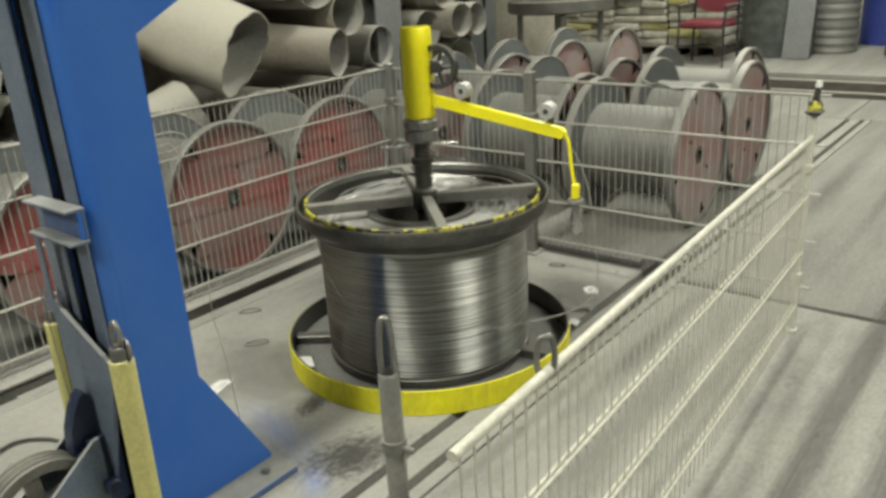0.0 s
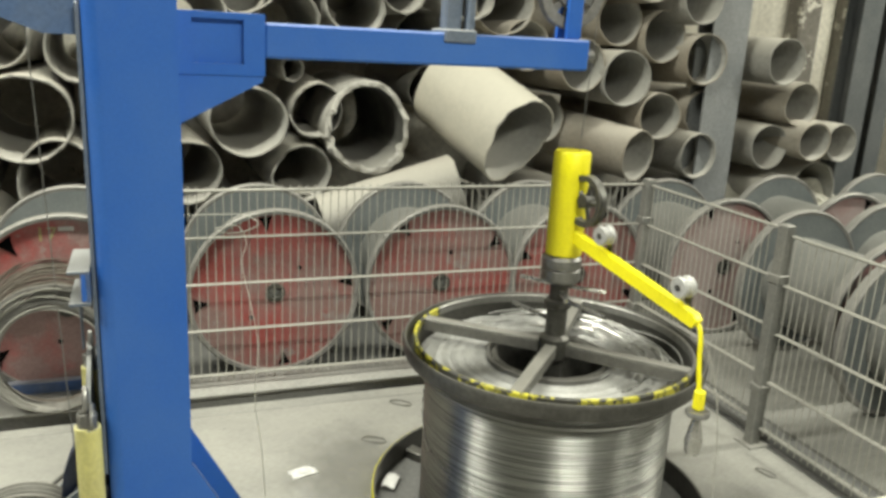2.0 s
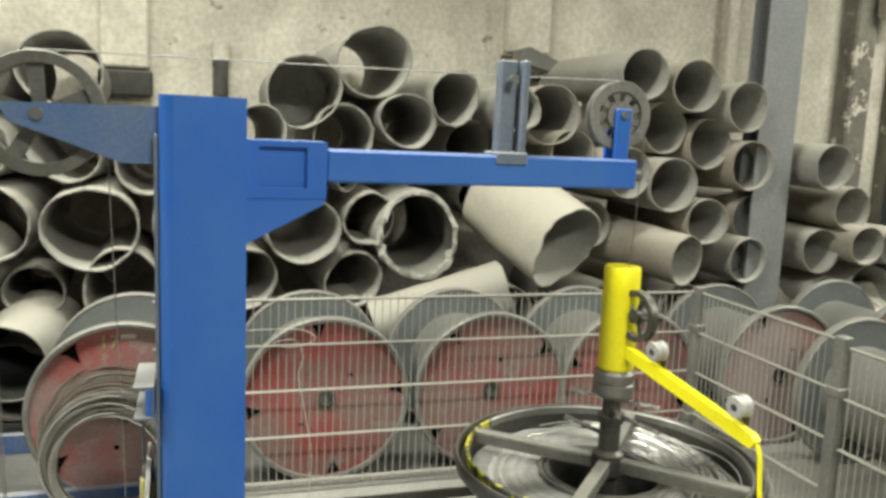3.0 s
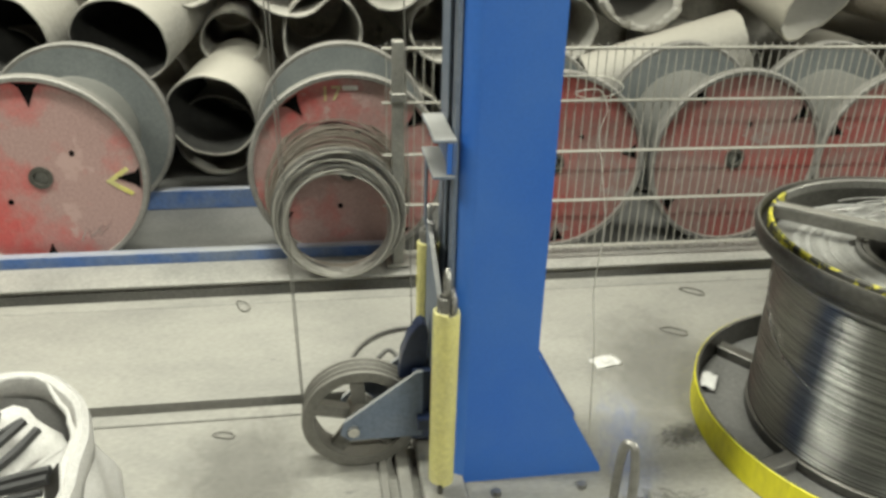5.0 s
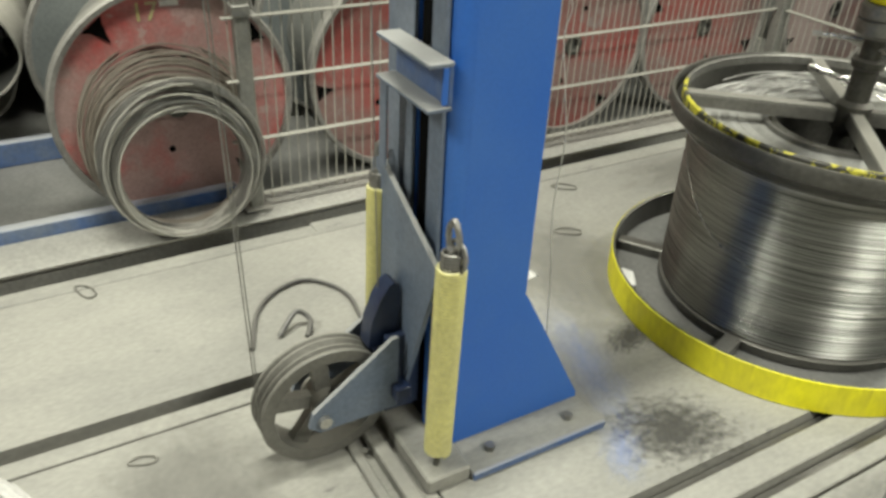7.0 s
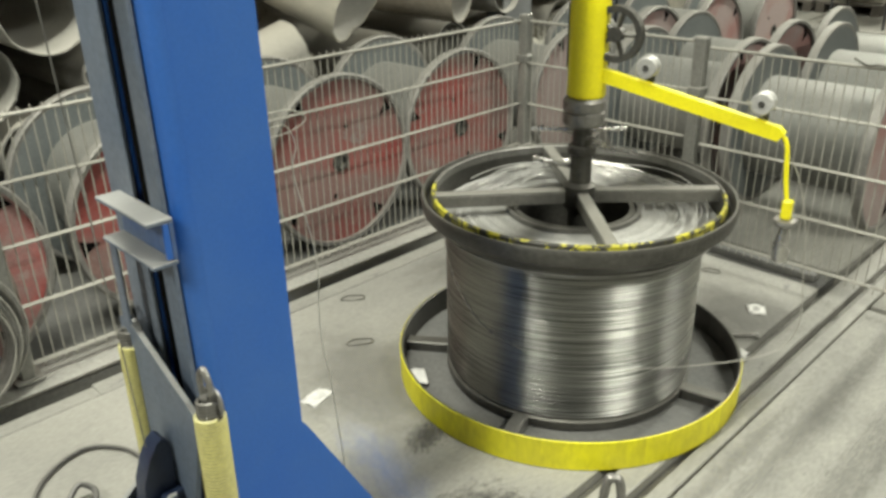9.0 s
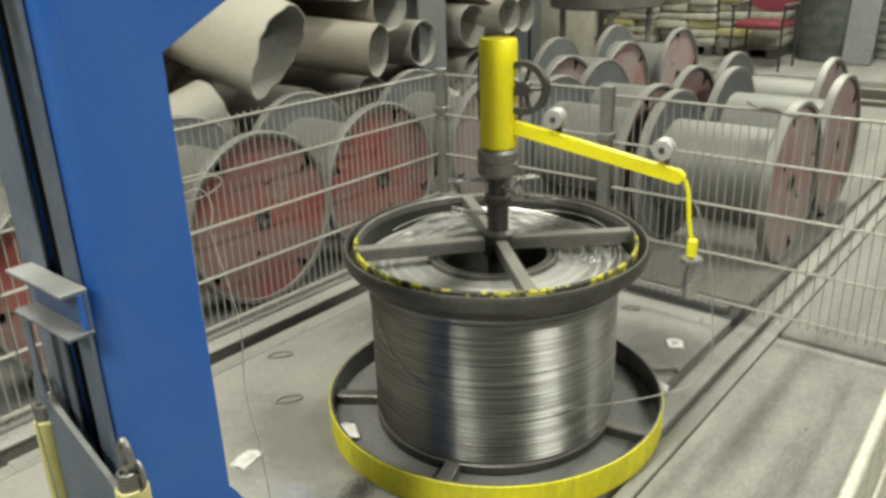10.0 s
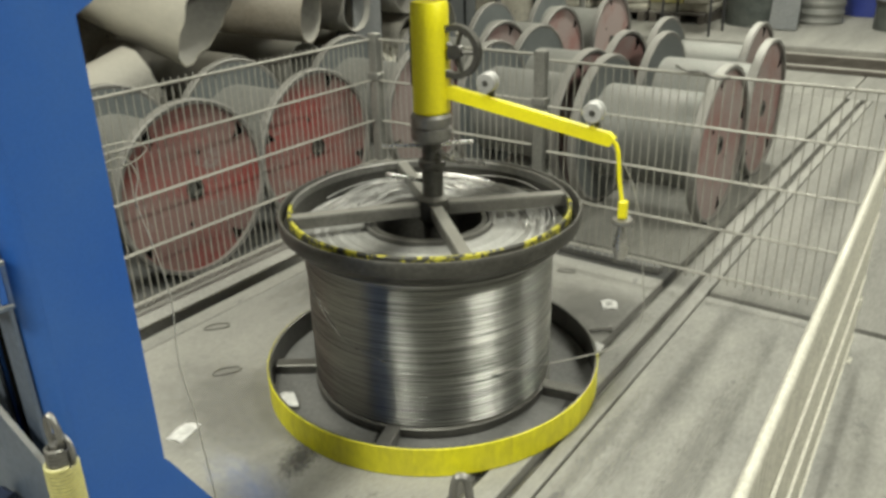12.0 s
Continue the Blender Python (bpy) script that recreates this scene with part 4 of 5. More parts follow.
lathe(bm, [(0, 0.674), (0.030, 0.674), (0.033, 0.680), (0.030, 0.688), (0, 0.688)], 20, m @ Matrix.Translation((0.616, 0, 0)))
part("washer", bm, STEEL, flyer, "round steel washer")
bm = B()
lathe(bm, [(0, 0.56), (0.020, 0.565), (0.024, 0.60), (0.016, 0.64), (0.008, 0.675), (0, 0.675)], 16, m @ Matrix.Translation((0.616, 0, 0)))
part("wire_eye", bm, SHINY, flyer, "bright wire eye")
for d, z in ((0.19, 1.058), (0.515, 0.998)):
    bm = B()
    lathe(bm, [(0, -0.021), (0.027, -0.021), (0.030, -0.018), (0.030, -0.013), (0.021, -0.007), (0.021, 0.007), (0.030, 0.013), (0.030, 0.018), (0.027, 0.021), (0, 0.021)], 24, m @ Matrix.Translation((d, -0.004, z)) @ Matrix.Rotation(math.pi / 2, 4, "X"))
    g = part("guide_roller", bm, WIRE_TOP, flyer, "bright grooved steel guide roller")
    bm = B()
    rod(bm, m @ Vector((d, -0.028, z)), m @ Vector((d, 0.026, z)), 0.009, 10)
    part("roller_bolt", bm, STEEL_DARK, g)
    bm = B()
    box(bm, (d - 0.012, 0.018, z - 0.07), (d + 0.012, 0.023, z + 0.012), 0.001, m)
    part("roller_lug", bm, STEEL_DARK, g)
bm = B()
c = m @ Vector((0.085, 0, 1.14))
mm = Matrix.Translation(c) @ Matrix.Rotation(ARM, 4, "Z") @ Matrix.Rotation(math.pi / 2, 4, "X")
lathe(bm, [(0.062, -0.012), (0.080, -0.014), (0.074, 0), (0.080, 0.014), (0.062, 0.012)], 36, mm, closed=True)
lathe(bm, [(0, -0.016), (0.022, -0.016), (0.022, 0.016), (0, 0.016)], 20, mm)
for k in range(5):
    a = 2 * math.pi * k / 5
    rod(bm, mm @ Vector((0.018 * math.cos(a), 0.018 * math.sin(a), 0)), mm @ Vector((0.066 * math.cos(a), 0.066 * math.sin(a), 0)), 0.007, 6)
part("cap_pulley", bm, STEEL_DARK, flyer, "dark steel pulley wheel")
wire("wire", smooth_path([m @ Vector(p) for p in ((0.47, 0, 1.0), (0.62, 0.02, 0.82), (0.68, 0.02, 0.55), (0.66, -0.02, 0.30))] + [(SX + 0.36, SY - 0.20, 0.22)], 8), "thin loose wire from the arm to the spool", 0.0018, GALV)


# ---- reels ----
def reel(name, at, R, W, face, label, group, wound=0.0, turn=0.0, deep=1.0):
    """A two-flange wire reel lying with its axle along x; the outer face looks to +x. at: middle of the outer face's foot."""
    x, y, z = at
    t = thing(name, at, label, "reel", group)
    zc = z + R
    for side, xf, fm in ((1, x, face), (-1, x - W, REEL_GREY)):
        mm = Matrix.Translation((xf, y, zc)) @ Matrix.Rotation(math.pi / 2, 4, "Y") @ Matrix.Rotation(turn, 4, "Z")
        bm = B()
        s = side
        lathe(bm, [(0.030, -0.016 * s), (R - 0.018, -0.016 * s), (R - 0.018, -0.040 * s), (0.030, -0.040 * s)], 56, mm, closed=True)
        fl = part("flange", bm, [fm if s > 0 else REEL_GREY, REEL_GREY], t)
        for p in fl.data.polygons:
            c = p.normal.x
            p.material_index = 0 if (c * s > 0.5) else 1
        bm = B()
        lathe(bm, [(R - 0.022, 0.004 * s), (R - 0.006, 0.006 * s), (R, 0.0), (R, -0.040 * s), (R - 0.006, -0.045 * s), (R - 0.022, -0.040 * s)], 64, mm, closed=True)
        part("rim", bm, RIM, fl)
        if s > 0:
            bm = B()
            lathe(bm, [(0.028, -0.010), (0.046, -0.010), (0.046, -0.016), (0.028, -0.036)], 24, mm, closed=True)
            part("hub", bm, STEEL_DARK, fl)
            # raised black discs and plates paint the dark of holes and notches
            for k in range(2):
                a = turn + math.pi * k + 0.8
                bm = B()
                p = Vector((xf - 0.0155, y + 0.162 * math.cos(a), zc + 0.162 * math.sin(a)))
                rod(bm, p, p + Vector((0.002, 0, 0)), 0.011, 12)
                part("drive_hole", bm, BLACK, fl)
            for k in range(4):
                a = turn + math.pi / 2 * k + 0.12
                u, v = Vector((0, math.cos(a), math.sin(a))), Vector((0, -math.sin(a), math.cos(a)))
                c = Vector((xf - 0.0155, y, zc))
                bm = B()
                o = [c + u * (R - 0.034) + v * 0.036 * deep, c + u * (R - 0.05) + v * 0.02 * deep, c + u * (R - 0.034 - 0.066 * deep) + v * 0.0, c + u * (R - 0.055) - v * 0.02 * deep, c + u * (R - 0.034) - v * 0.033 * deep]
                lo = [bm.verts.new(q) for q in o]
                hi = [bm.verts.new(q + Vector((0.0025, 0, 0))) for q in o]
                bm.faces.new(lo[::-1])
                bm.faces.new(hi)
                for j in range(5):
                    bm.faces.new([lo[j], lo[(j + 1) % 5], hi[(j + 1) % 5], hi[j]])
                part("notch", bm, BLACK, fl)
    mm = Matrix.Translation((x - W + 0.034, y, zc)) @ Matrix.Rotation(math.pi / 2, 4, "Y")
    rb = wound or R * 0.60
    bm = B()
    h = W - 0.068
    prof = [(0, 0)] + [(rb - (0.0015 if k % 2 else 0), h * k / 60) for k in range(61)] + [(0, h)]
    lathe(bm, prof, 48, mm)
    part("barrel", bm, WOUND, t, "dusty wound wire barrel" if wound else "")
    return t


RX, RW, RR = -3.30, 0.66, 0.400
G = "row of reels"
first = reel("reel", (RX, 1.585, 0.0), RR, RW, RED, "wire reel with a faded red flange behind the fence", G, 0.26)
dull = reel("reel", (RX + 0.03, 4.14, 0.0), RR, RW, PINK, "wire reel with a dull dusty red flange in the row", G, 0.26, 0.3)
for y, tw, dx, kind in ((2.415, 0.5, 0.0, first), (3.195, 1.1, 0.01, first), (5.13, 0.8, -0.05, dull), (6.02, 1.9, -0.06, dull), (7.05, 1.3, -0.08, dull)):
    r = copy_thing(kind, pose(RX + dx, y, 0.0, math.degrees(tw)))
    r.location = (RX + dx, y + 0.4 * math.sin(tw), 0.4 - 0.4 * math.cos(tw))
    PLACE[r] = Vector(r.location)
reel("reel", (RX + 0.03, -0.490, 0.0), 0.405, RW, RED_BRIGHT, "wire reel with a bright red chipped flange on a blue rail", G, 0.26, -0.15, 1.35)
reel("reel", (RX + 0.03, 0.705, 0.0), 0.405, RW, RED_BRIGHT, "wire reel with a scratched bright red flange behind a coil", G, 0.26, 0.53, 1.2)
reel("reel", (RX + 0.03, -1.52, 0.0), 0.405, RW, RED_BRIGHT, "wire reel with a bright red flange on a blue rail", G, 0.26, 1.3)
grey = reel("reel", (-2.33, 4.37, 0.0), RR, 0.66, PINK, "dusty grey reel with a dull red outer flange", "reels behind the fence", 0.25, 0.2)
for x, y, tw in ((-2.42, 5.08, 0.7), (-1.545, 4.26, 1.5), (-1.57, 5.14, 0.4), (-1.80, 5.78, 1.0)):
    r = copy_thing(grey, pose(x, y, 0, math.degrees(tw)))
    r.location = (x, y + 0.4 * math.sin(tw), 0.4 - 0.4 * math.cos(tw))

# chalk number and marks on the reel faces
cu = bpy.data.curves.new("chalk_number", "FONT")
cu.body, cu.size, cu.extrude = "17", 0.085, 0.0006
tmp = bpy.data.objects.new("chalk_number", cu)
me = bpy.data.meshes.new_from_object(tmp)
bpy.data.objects.remove(tmp)
me.materials.append(SACK_YELLOW)
chalk = new("chalk_number", me)
chalk.matrix_world = pose(-3.2845, 0.60, 0.695, 90, 0, 90)
tagged(chalk, "yellow chalk number 17 on the red reel face", "chalk mark")
for y, z, w, d, tilt, lab in ((0.72, 0.745, 0.06, 0.018, 0.0, "pale scratch on the red reel face"), (-0.372, 0.150, 0.007, 0.050, 0.45, "pale chalk stroke on the red reel face"), (-0.345, 0.158, 0.007, 0.048, -0.1, "pale chalk stroke on the red reel face"), (-0.322, 0.166, 0.007, 0.050, 0.75, "pale chalk stroke on the red reel face"), (-0.298, 0.178, 0.022, 0.046, 0.5, "pale chalk stroke on the red reel face"), (-0.262, 0.203, 0.007, 0.050, 0.6, "pale chalk stroke on the red reel face")):
    bm = B()
    box(bm, (-0.0007, -w / 2, -d / 2), (0.0007, w / 2, d / 2), 0.0, Matrix.Translation((-3.2851, y, z)) @ Matrix.Rotation(-tilt, 4, "X"))
    tagged(part("chalk_mark", bm, PINK if tilt else PAPER), lab, "chalk mark")
bm = B()
prism(bm, [(-0.252, 0.383), (-0.170, 0.441), (-0.158, 0.428), (-0.222, 0.383), (-0.150, 0.334), (-0.160, 0.320)], "x", -3.2865, -3.283)
tagged(part("paint_mark", bm, SACK_YELLOW), "yellow painted edges round the reel notch", "paint mark")

# coil of wire leaning on a reel
coil = thing("wire_coil", (-3.09, 0.655, 0.06), "loose coil of dull steel wire leaning against a red reel", "wire coil")
rnd = random.Random(8)
for j in range(110):
    rr = 0.234 + rnd.uniform(-0.030, 0.022)
    off = rnd.uniform(-0.045, 0.055)
    tilt = rnd.uniform(-0.025, 0.025)
    lean = 0.05
    if j > 64:
        u = rnd.random()
        rr, off, lean = 0.232 + 0.055 * u + rnd.uniform(-0.01, 0.01), -0.03 - 0.03 * u, 0.06 + 0.15 * u
    bm = B()
    cz = 0.058 + rr
    y0 = 0.655 + rnd.uniform(-0.010, 0.010)
    pts = [(-3.05 + off + tilt * math.cos(a) - lean * (math.sin(a) + 1) * 0.5, y0 + rr * math.cos(a), cz + rr * math.sin(a)) for a in [2 * math.pi * k / 40 for k in range(40)]]
    tube(bm, pts, 0.0028, 5, True)
    part("turn", bm, COIL_BROWN if j > 64 else (STEEL if j % 3 else GALV), coil)


# ---- the pile of pipes ----
def pipe(name, mouth, back, r, wall, mat, label, group="pile of pipes", rag=0.0, seed=0, lining=PIPE_IN, squash=1.0, plug=0.0):
    """A hollow pipe section from its mouth back; rag: how uneven the cut end is; squash: how far it is pressed flat."""
    rn = random.Random(seed)
    m, h = basis(mouth, back)
    seg = 40
    t = thing(name, tuple((Vector(mouth) + Vector(back)) / 2), label, "pipe", group)
    ph = [rn.uniform(0, 6.3) for _ in range(4)]
    def shape(rad, z, k, end):
        a = 2 * math.pi * k / seg
        w = 1 + (0.055 if rag > 0.021 else 0.055 if rag > 0.005 else 0.015) * math.sin(2 * a + ph[0]) + (0.03 if rag > 0.021 else 0.022 if rag > 0.005 else 0.008) * math.sin(3 * a + ph[1]) + 0.006 * math.sin(7 * a + ph[2])
        dz = rag * (math.sin(2 * a + ph[3]) + 0.6 * math.sin(5 * a + ph[1]) + 0.5 * math.sin(11 * a + ph[0])) if end else 0
        return m @ Vector((rad * w * math.cos(a), rad * w * squash * math.sin(a), z + dz))
    def shell(bm, rows, close):
        rings = [[bm.verts.new(shape(rad, z, k, e)) for k in range(seg)] for rad, z, e in rows]
        prs = list(zip(rings, rings[1:])) + ([(rings[-1], rings[0])] if close else [])
        for a, b in prs:
            for k in range(seg):
                bm.faces.new([a[k], a[(k + 1) % seg], b[(k + 1) % seg], b[k]])
    bm = B()
    shell(bm, [(r - wall, 0.004, True), (r - wall * 0.8, 0, True), (r - wall * 0.15, 0, True), (r, 0.005, True), (r, h * 0.5, False), (r, h, False), (r - wall * 0.4, h, False)], False)
    part("outer_shell", bm, mat, t)
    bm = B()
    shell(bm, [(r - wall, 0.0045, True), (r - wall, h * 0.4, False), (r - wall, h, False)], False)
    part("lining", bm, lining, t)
    if plug:
        bm = B()
        lathe(bm, [(0, h * plug), ((r - wall) * 0.4, h * plug + 0.03), (r - wall - 0.004, h * plug), (r - wall - 0.004, h * plug + 0.06), (0, h * plug + 0.06)], 28, m)
        part("plug", bm, PIPE_IN, t, "dusty lump closing the pipe")
    if rag > 0.005:
        lumps = 0.28 * wall + rag * 0.2 if rag > 0.021 else 0.22 * wall + rag * 0.10
        bm = B()
        walk_r, fat, pts = 0.0, [], []
        for k in range(seg):
            walk_r = 0.72 * walk_r + rn.uniform(-0.6, 0.6)
            fat.append(min(1.45, 0.95 + 0.75 * walk_r + 0.35 * math.sin(3 * 2 * math.pi * k / seg + ph[2])))
            fat[-1] = max(0.35, fat[-1])
            pts.append(shape(r - wall * 0.5, rn.uniform(-0.3, 0.5) * rag, k, True))
        c = sum(pts, Vector()) / seg
        tube(bm, [c + (p - c) * (1 + rn.uniform(-0.25, 0.4) * rag / r) for p in pts], lumps, 7, True)
        bm.verts.ensure_lookup_table()
        for v in bm.verts:
            k = min(range(seg), key=lambda q: (pts[q] - v.co).length)
            v.co = pts[k] + (v.co - pts[k]) * fat[k] + Vector((rn.uniform(-1, 1), rn.uniform(-1, 1), rn.uniform(-1, 1))) * lumps * (0.7 if rag > 0.021 else 0.5)
        part("torn_edge", bm, TORN if rag > 0.021 else PALE_RIM, t, "pale torn edge")
    return t


LOW = [
    (-4.34, -0.97, 1.30, 0.199), (-4.24, -0.55, 1.14, 0.185), (-4.19, -0.01, 1.12, 0.197),
    (-4.31, 0.17, 0.74, 0.147), (-4.11, 0.48, 1.10, 0.228), (-4.15, 0.62, 0.79, 0.200), (-4.24, 0.97, 1.12, 0.215),
    (-4.32, 1.26, 0.79, 0.185), (-4.21, 1.58, 1.09, 0.205), (-4.29, 1.89, 0.78, 0.172), (-4.28, 1.97, 1.15, 0.152),
    (-4.50, 3.52, 1.10, 0.165), (-4.18, 4.57, 0.90, 0.155),
    (-4.12, 4.18, 1.17, 0.152), (-4.33, 4.70, 1.17, 0.165), (-4.27, 5.25, 0.95, 0.160), (-4.21, 5.43, 1.26, 0.155),
    (-4.11, 5.50, 1.01, 0.135), (-4.20, 5.85, 0.99, 0.142),
]
HIGH = [
    (-4.19, -0.85, 1.65, 0.180), (-4.13, -0.50, 1.50, 0.180), (-4.22, -0.12, 1.51, 0.205), (-4.25, 0.34, 1.53, 0.195),
    (-4.35, 1.57, 1.385, 0.092), (-4.38, 1.85, 1.372, 0.068), (-4.29, 0.76, 1.44, 0.175), (-4.11, 1.33, 1.63, 0.149), (-4.31, 1.81, 1.62, 0.185), (-4.25, 2.18, 1.73, 0.165),
    (-4.62, 2.68, 1.60, 0.158), (-4.72, 2.80, 1.27, 0.150), (-4.33, 3.29, 1.57, 0.155), (-4.16, 3.60, 1.47, 0.162), (-4.13, 3.91, 1.40, 0.172),
    (-4.27, 4.25, 1.67, 0.168), (-4.19, 4.54, 1.54, 0.166), (-4.12, 5.15, 1.55, 0.158),
]
TOP = [
    (-4.27, -0.57, 1.84, 0.185), (-4.14, -0.12, 1.90, 0.195), (-4.34, 0.32, 1.92, 0.205), (-4.29, 1.58, 1.87, 0.210),
    (-4.32, 1.99, 2.06, 0.215), (-4.33, 2.49, 1.88, 0.160), (-4.23, 2.85, 1.84, 0.148), (-4.30, 3.11, 1.81, 0.190),
    (-4.13, 3.65, 2.08, 0.160), (-4.30, 3.92, 1.76, 0.165), (-4.14, 4.03, 2.03, 0.166), (-4.14, 4.43, 1.92, 0.163),
]
rnd = random.Random(21)
for i, (x, y, z, r) in enumerate(LOW + HIGH + TOP):
    right = y > 3.0
    ln = rnd.uniform(1.1, 1.45)
    back = (x - ln, y + rnd.uniform(-0.10, 0.10), z + rnd.uniform(-0.03, 0.03))
    pipe("pipe", (x, y, z), back, r, 0.009 if right else 0.011, PIPE_BROWN if right and i % 3 else PIPE,
         "open dusty steel pipe section in the pile" if right else "open pipe section with ragged pale coating in the pile", rag=0.002 if right else 0.011, seed=i, plug=0.45 if z > 1.8 and 1.5 < y < 1.7 else 0.0)
pipe("pipe", (-4.20, 2.25, 1.06), (-5.5, 2.30, 1.05), 0.255, 0.03, TORN, "pipe end wrapped in torn pale insulation", rag=0.030, seed=77, lining=RUBBLE)
pipe("pipe", (-3.92, 3.08, 1.03), (-4.50, 2.84, 1.305), 0.258, 0.012, PIPE_PALE, "large pale pipe lying aslant over the pile with a torn mouth", rag=0.010, seed=5)
pipe("pipe", (-4.17, 2.80, 0.72), (-4.25, 2.02, 0.47), 0.205, 0.012, PIPE, "pale pipe lying aslant behind the reels", rag=0.006, seed=15)
pipe("pipe", (-4.08, 4.02, 0.92), (-5.05, 3.66, 1.02), 0.165, 0.010, PIPE_BROWN, "brownish pipe lying aslant behind the reels", rag=0.003, seed=6)
# dark mouths: their shade is put into the lining colour
pipe("pipe", (-4.02, -0.30, 0.785), (-4.60, -0.14, 0.93), 0.240, 0.012, PIPE, "pale pipe with a crushed dark mouth on the pile", rag=0.0049, seed=9, lining=SHADE_LINING, squash=0.85)
pipe("pipe", (-4.02, 0.07, 0.43), (-4.55, 0.19, 0.50), 0.230, 0.012, PIPE, "pale pipe with a dark mouth behind the reels", rag=0.0049, seed=10, lining=SHADE_LINING, squash=0.9)
pipe("pipe", (-4.02, -0.78, 0.80), (-4.7, -0.60, 0.92), 0.20, 0.012, PIPE, "pale pipe with a dark mouth on the pile", rag=0.0049, seed=11, lining=SHADE_LINING)
for y, z, r in ((0.05, 0.235, 0.22), (0.55, 0.235, 0.22), (1.05, 0.245, 0.23), (1.55, 0.215, 0.20), (2.05, 0.215, 0.20), (2.5, 0.235, 0.22), (3.0, 0.235, 0.22), (3.45, 0.20, 0.19), (3.9, 0.20, 0.19), (4.35, 0.20, 0.19), (4.8, 0.20, 0.19), (5.3, 0.20, 0.19), (5.75, 0.20, 0.19), (-0.5, 0.235, 0.22), (-1.0, 0.235, 0.22),
                (1.9, 0.50, 0.16), (2.9, 0.55, 0.17), (3.6, 0.55, 0.17), (4.2, 0.55, 0.17), (4.75, 0.55, 0.17), (5.4, 0.58, 0.17), (5.8, 0.61, 0.22), (1.45, 0.45, 0.15), (-0.9, 0.62, 0.18)):
    pipe("pipe", (-4.35, y, z), (-5.6, y, z), r, 0.014, PIPE, "dark pipe section at the foot of the pile", rag=0.004, seed=int(y * 10) + 200)
# steel posts that hold the pile
for y, x, w in ((4.745, -4.24, 0.29), (6.25, -4.5, 0.20), (6.62, -4.6, 0.16)):
    bm = B()
    prism(bm, [(x, y - w / 2), (x, y + w / 2), (x - 0.012, y + w / 2), (x - 0.012, y + 0.006), (x - 0.15, y + 0.006), (x - 0.15, y + w / 2), (x - 0.162, y + w / 2), (x - 0.162, y - w / 2), (x - 0.15, y - w / 2), (x - 0.15, y - 0.006), (x - 0.012, y - 0.006), (x - 0.012, y - w / 2)], "z", 0.0, H)
    structure("steel_post", bm, STEEL_POST if y < 5 else POST_DARK, "tall grey steel post beside the pipe pile", "post")


# pale rubble between the reels and the pipes
bm = B()
nx, ny = 10, 60
g = []
for iy in range(ny + 1):
    row = []
    for ix in range(nx + 1):
        u, v = ix / nx, iy / ny
        x, y = -4.70 + 0.72 * u, 4.05 + 2.6 * v
        edge = min(1, 4 * v, 4 * (1 - v))
        z = 0.70 * edge * (1 - u ** 3) * (0.86 + 0.25 * noise.noise((x * 5, y * 5, 0.3)) + 0.12 * noise.noise((x * 16, y * 16, 1.7)))
        row.append(bm.verts.new((x, y, max(0.0, z))))
    g.append(row)
for a, c in zip(g, g[1:]):
    for k in range(nx):
        bm.faces.new([a[k], a[k + 1], c[k + 1], c[k]])
tagged(part("rubble_heap", bm, SACK, smooth=False), "pale heap of rubble and torn paper under the pipes", "rubble", kind="stuff")


# ---- far end: upright spool, sacks, chair, drums ----
big = thing("upright_spool", (-4.80, 8.30, 0.0), "tall dark wire spool standing upright on a stand", "spool")
M = Matrix.Translation((-4.80, 8.30, 0))
for z0 in (0.85, 1.84):
    bm = B()
    lathe(bm, [(0.40, z0), (0.56, z0), (0.60, z0 + 0.02), (0.60, z0 + 0.13), (0.56, z0 + 0.15), (0.40, z0 + 0.15)], 48, M, closed=True)
    part("flange", bm, WHEEL, big)
bm = B()
lathe(bm, [(0, 0.97), (0.36, 0.97), (0.36, 1.87), (0, 1.87)], 20, M)
part("wire_body", bm, STEEL_DARK, big, "dark wound body")
for k in range(4):
    a = 0.6 + k * math.pi / 2
    bm = B()
    p = Vector((-4.80 + 0.46 * math.cos(a), 8.30 + 0.46 * math.sin(a), 0))
    rod(bm, p, p + Vector((0, 0, 0.85)), 0.035, 8)
    part("leg", bm, POST, big)
    bm = B()
    rod(bm, p + Vector((0, 0, 1.0)), p + Vector((0, 0, 1.84)), 0.03, 8)
    part("stay", bm, STEEL, big)

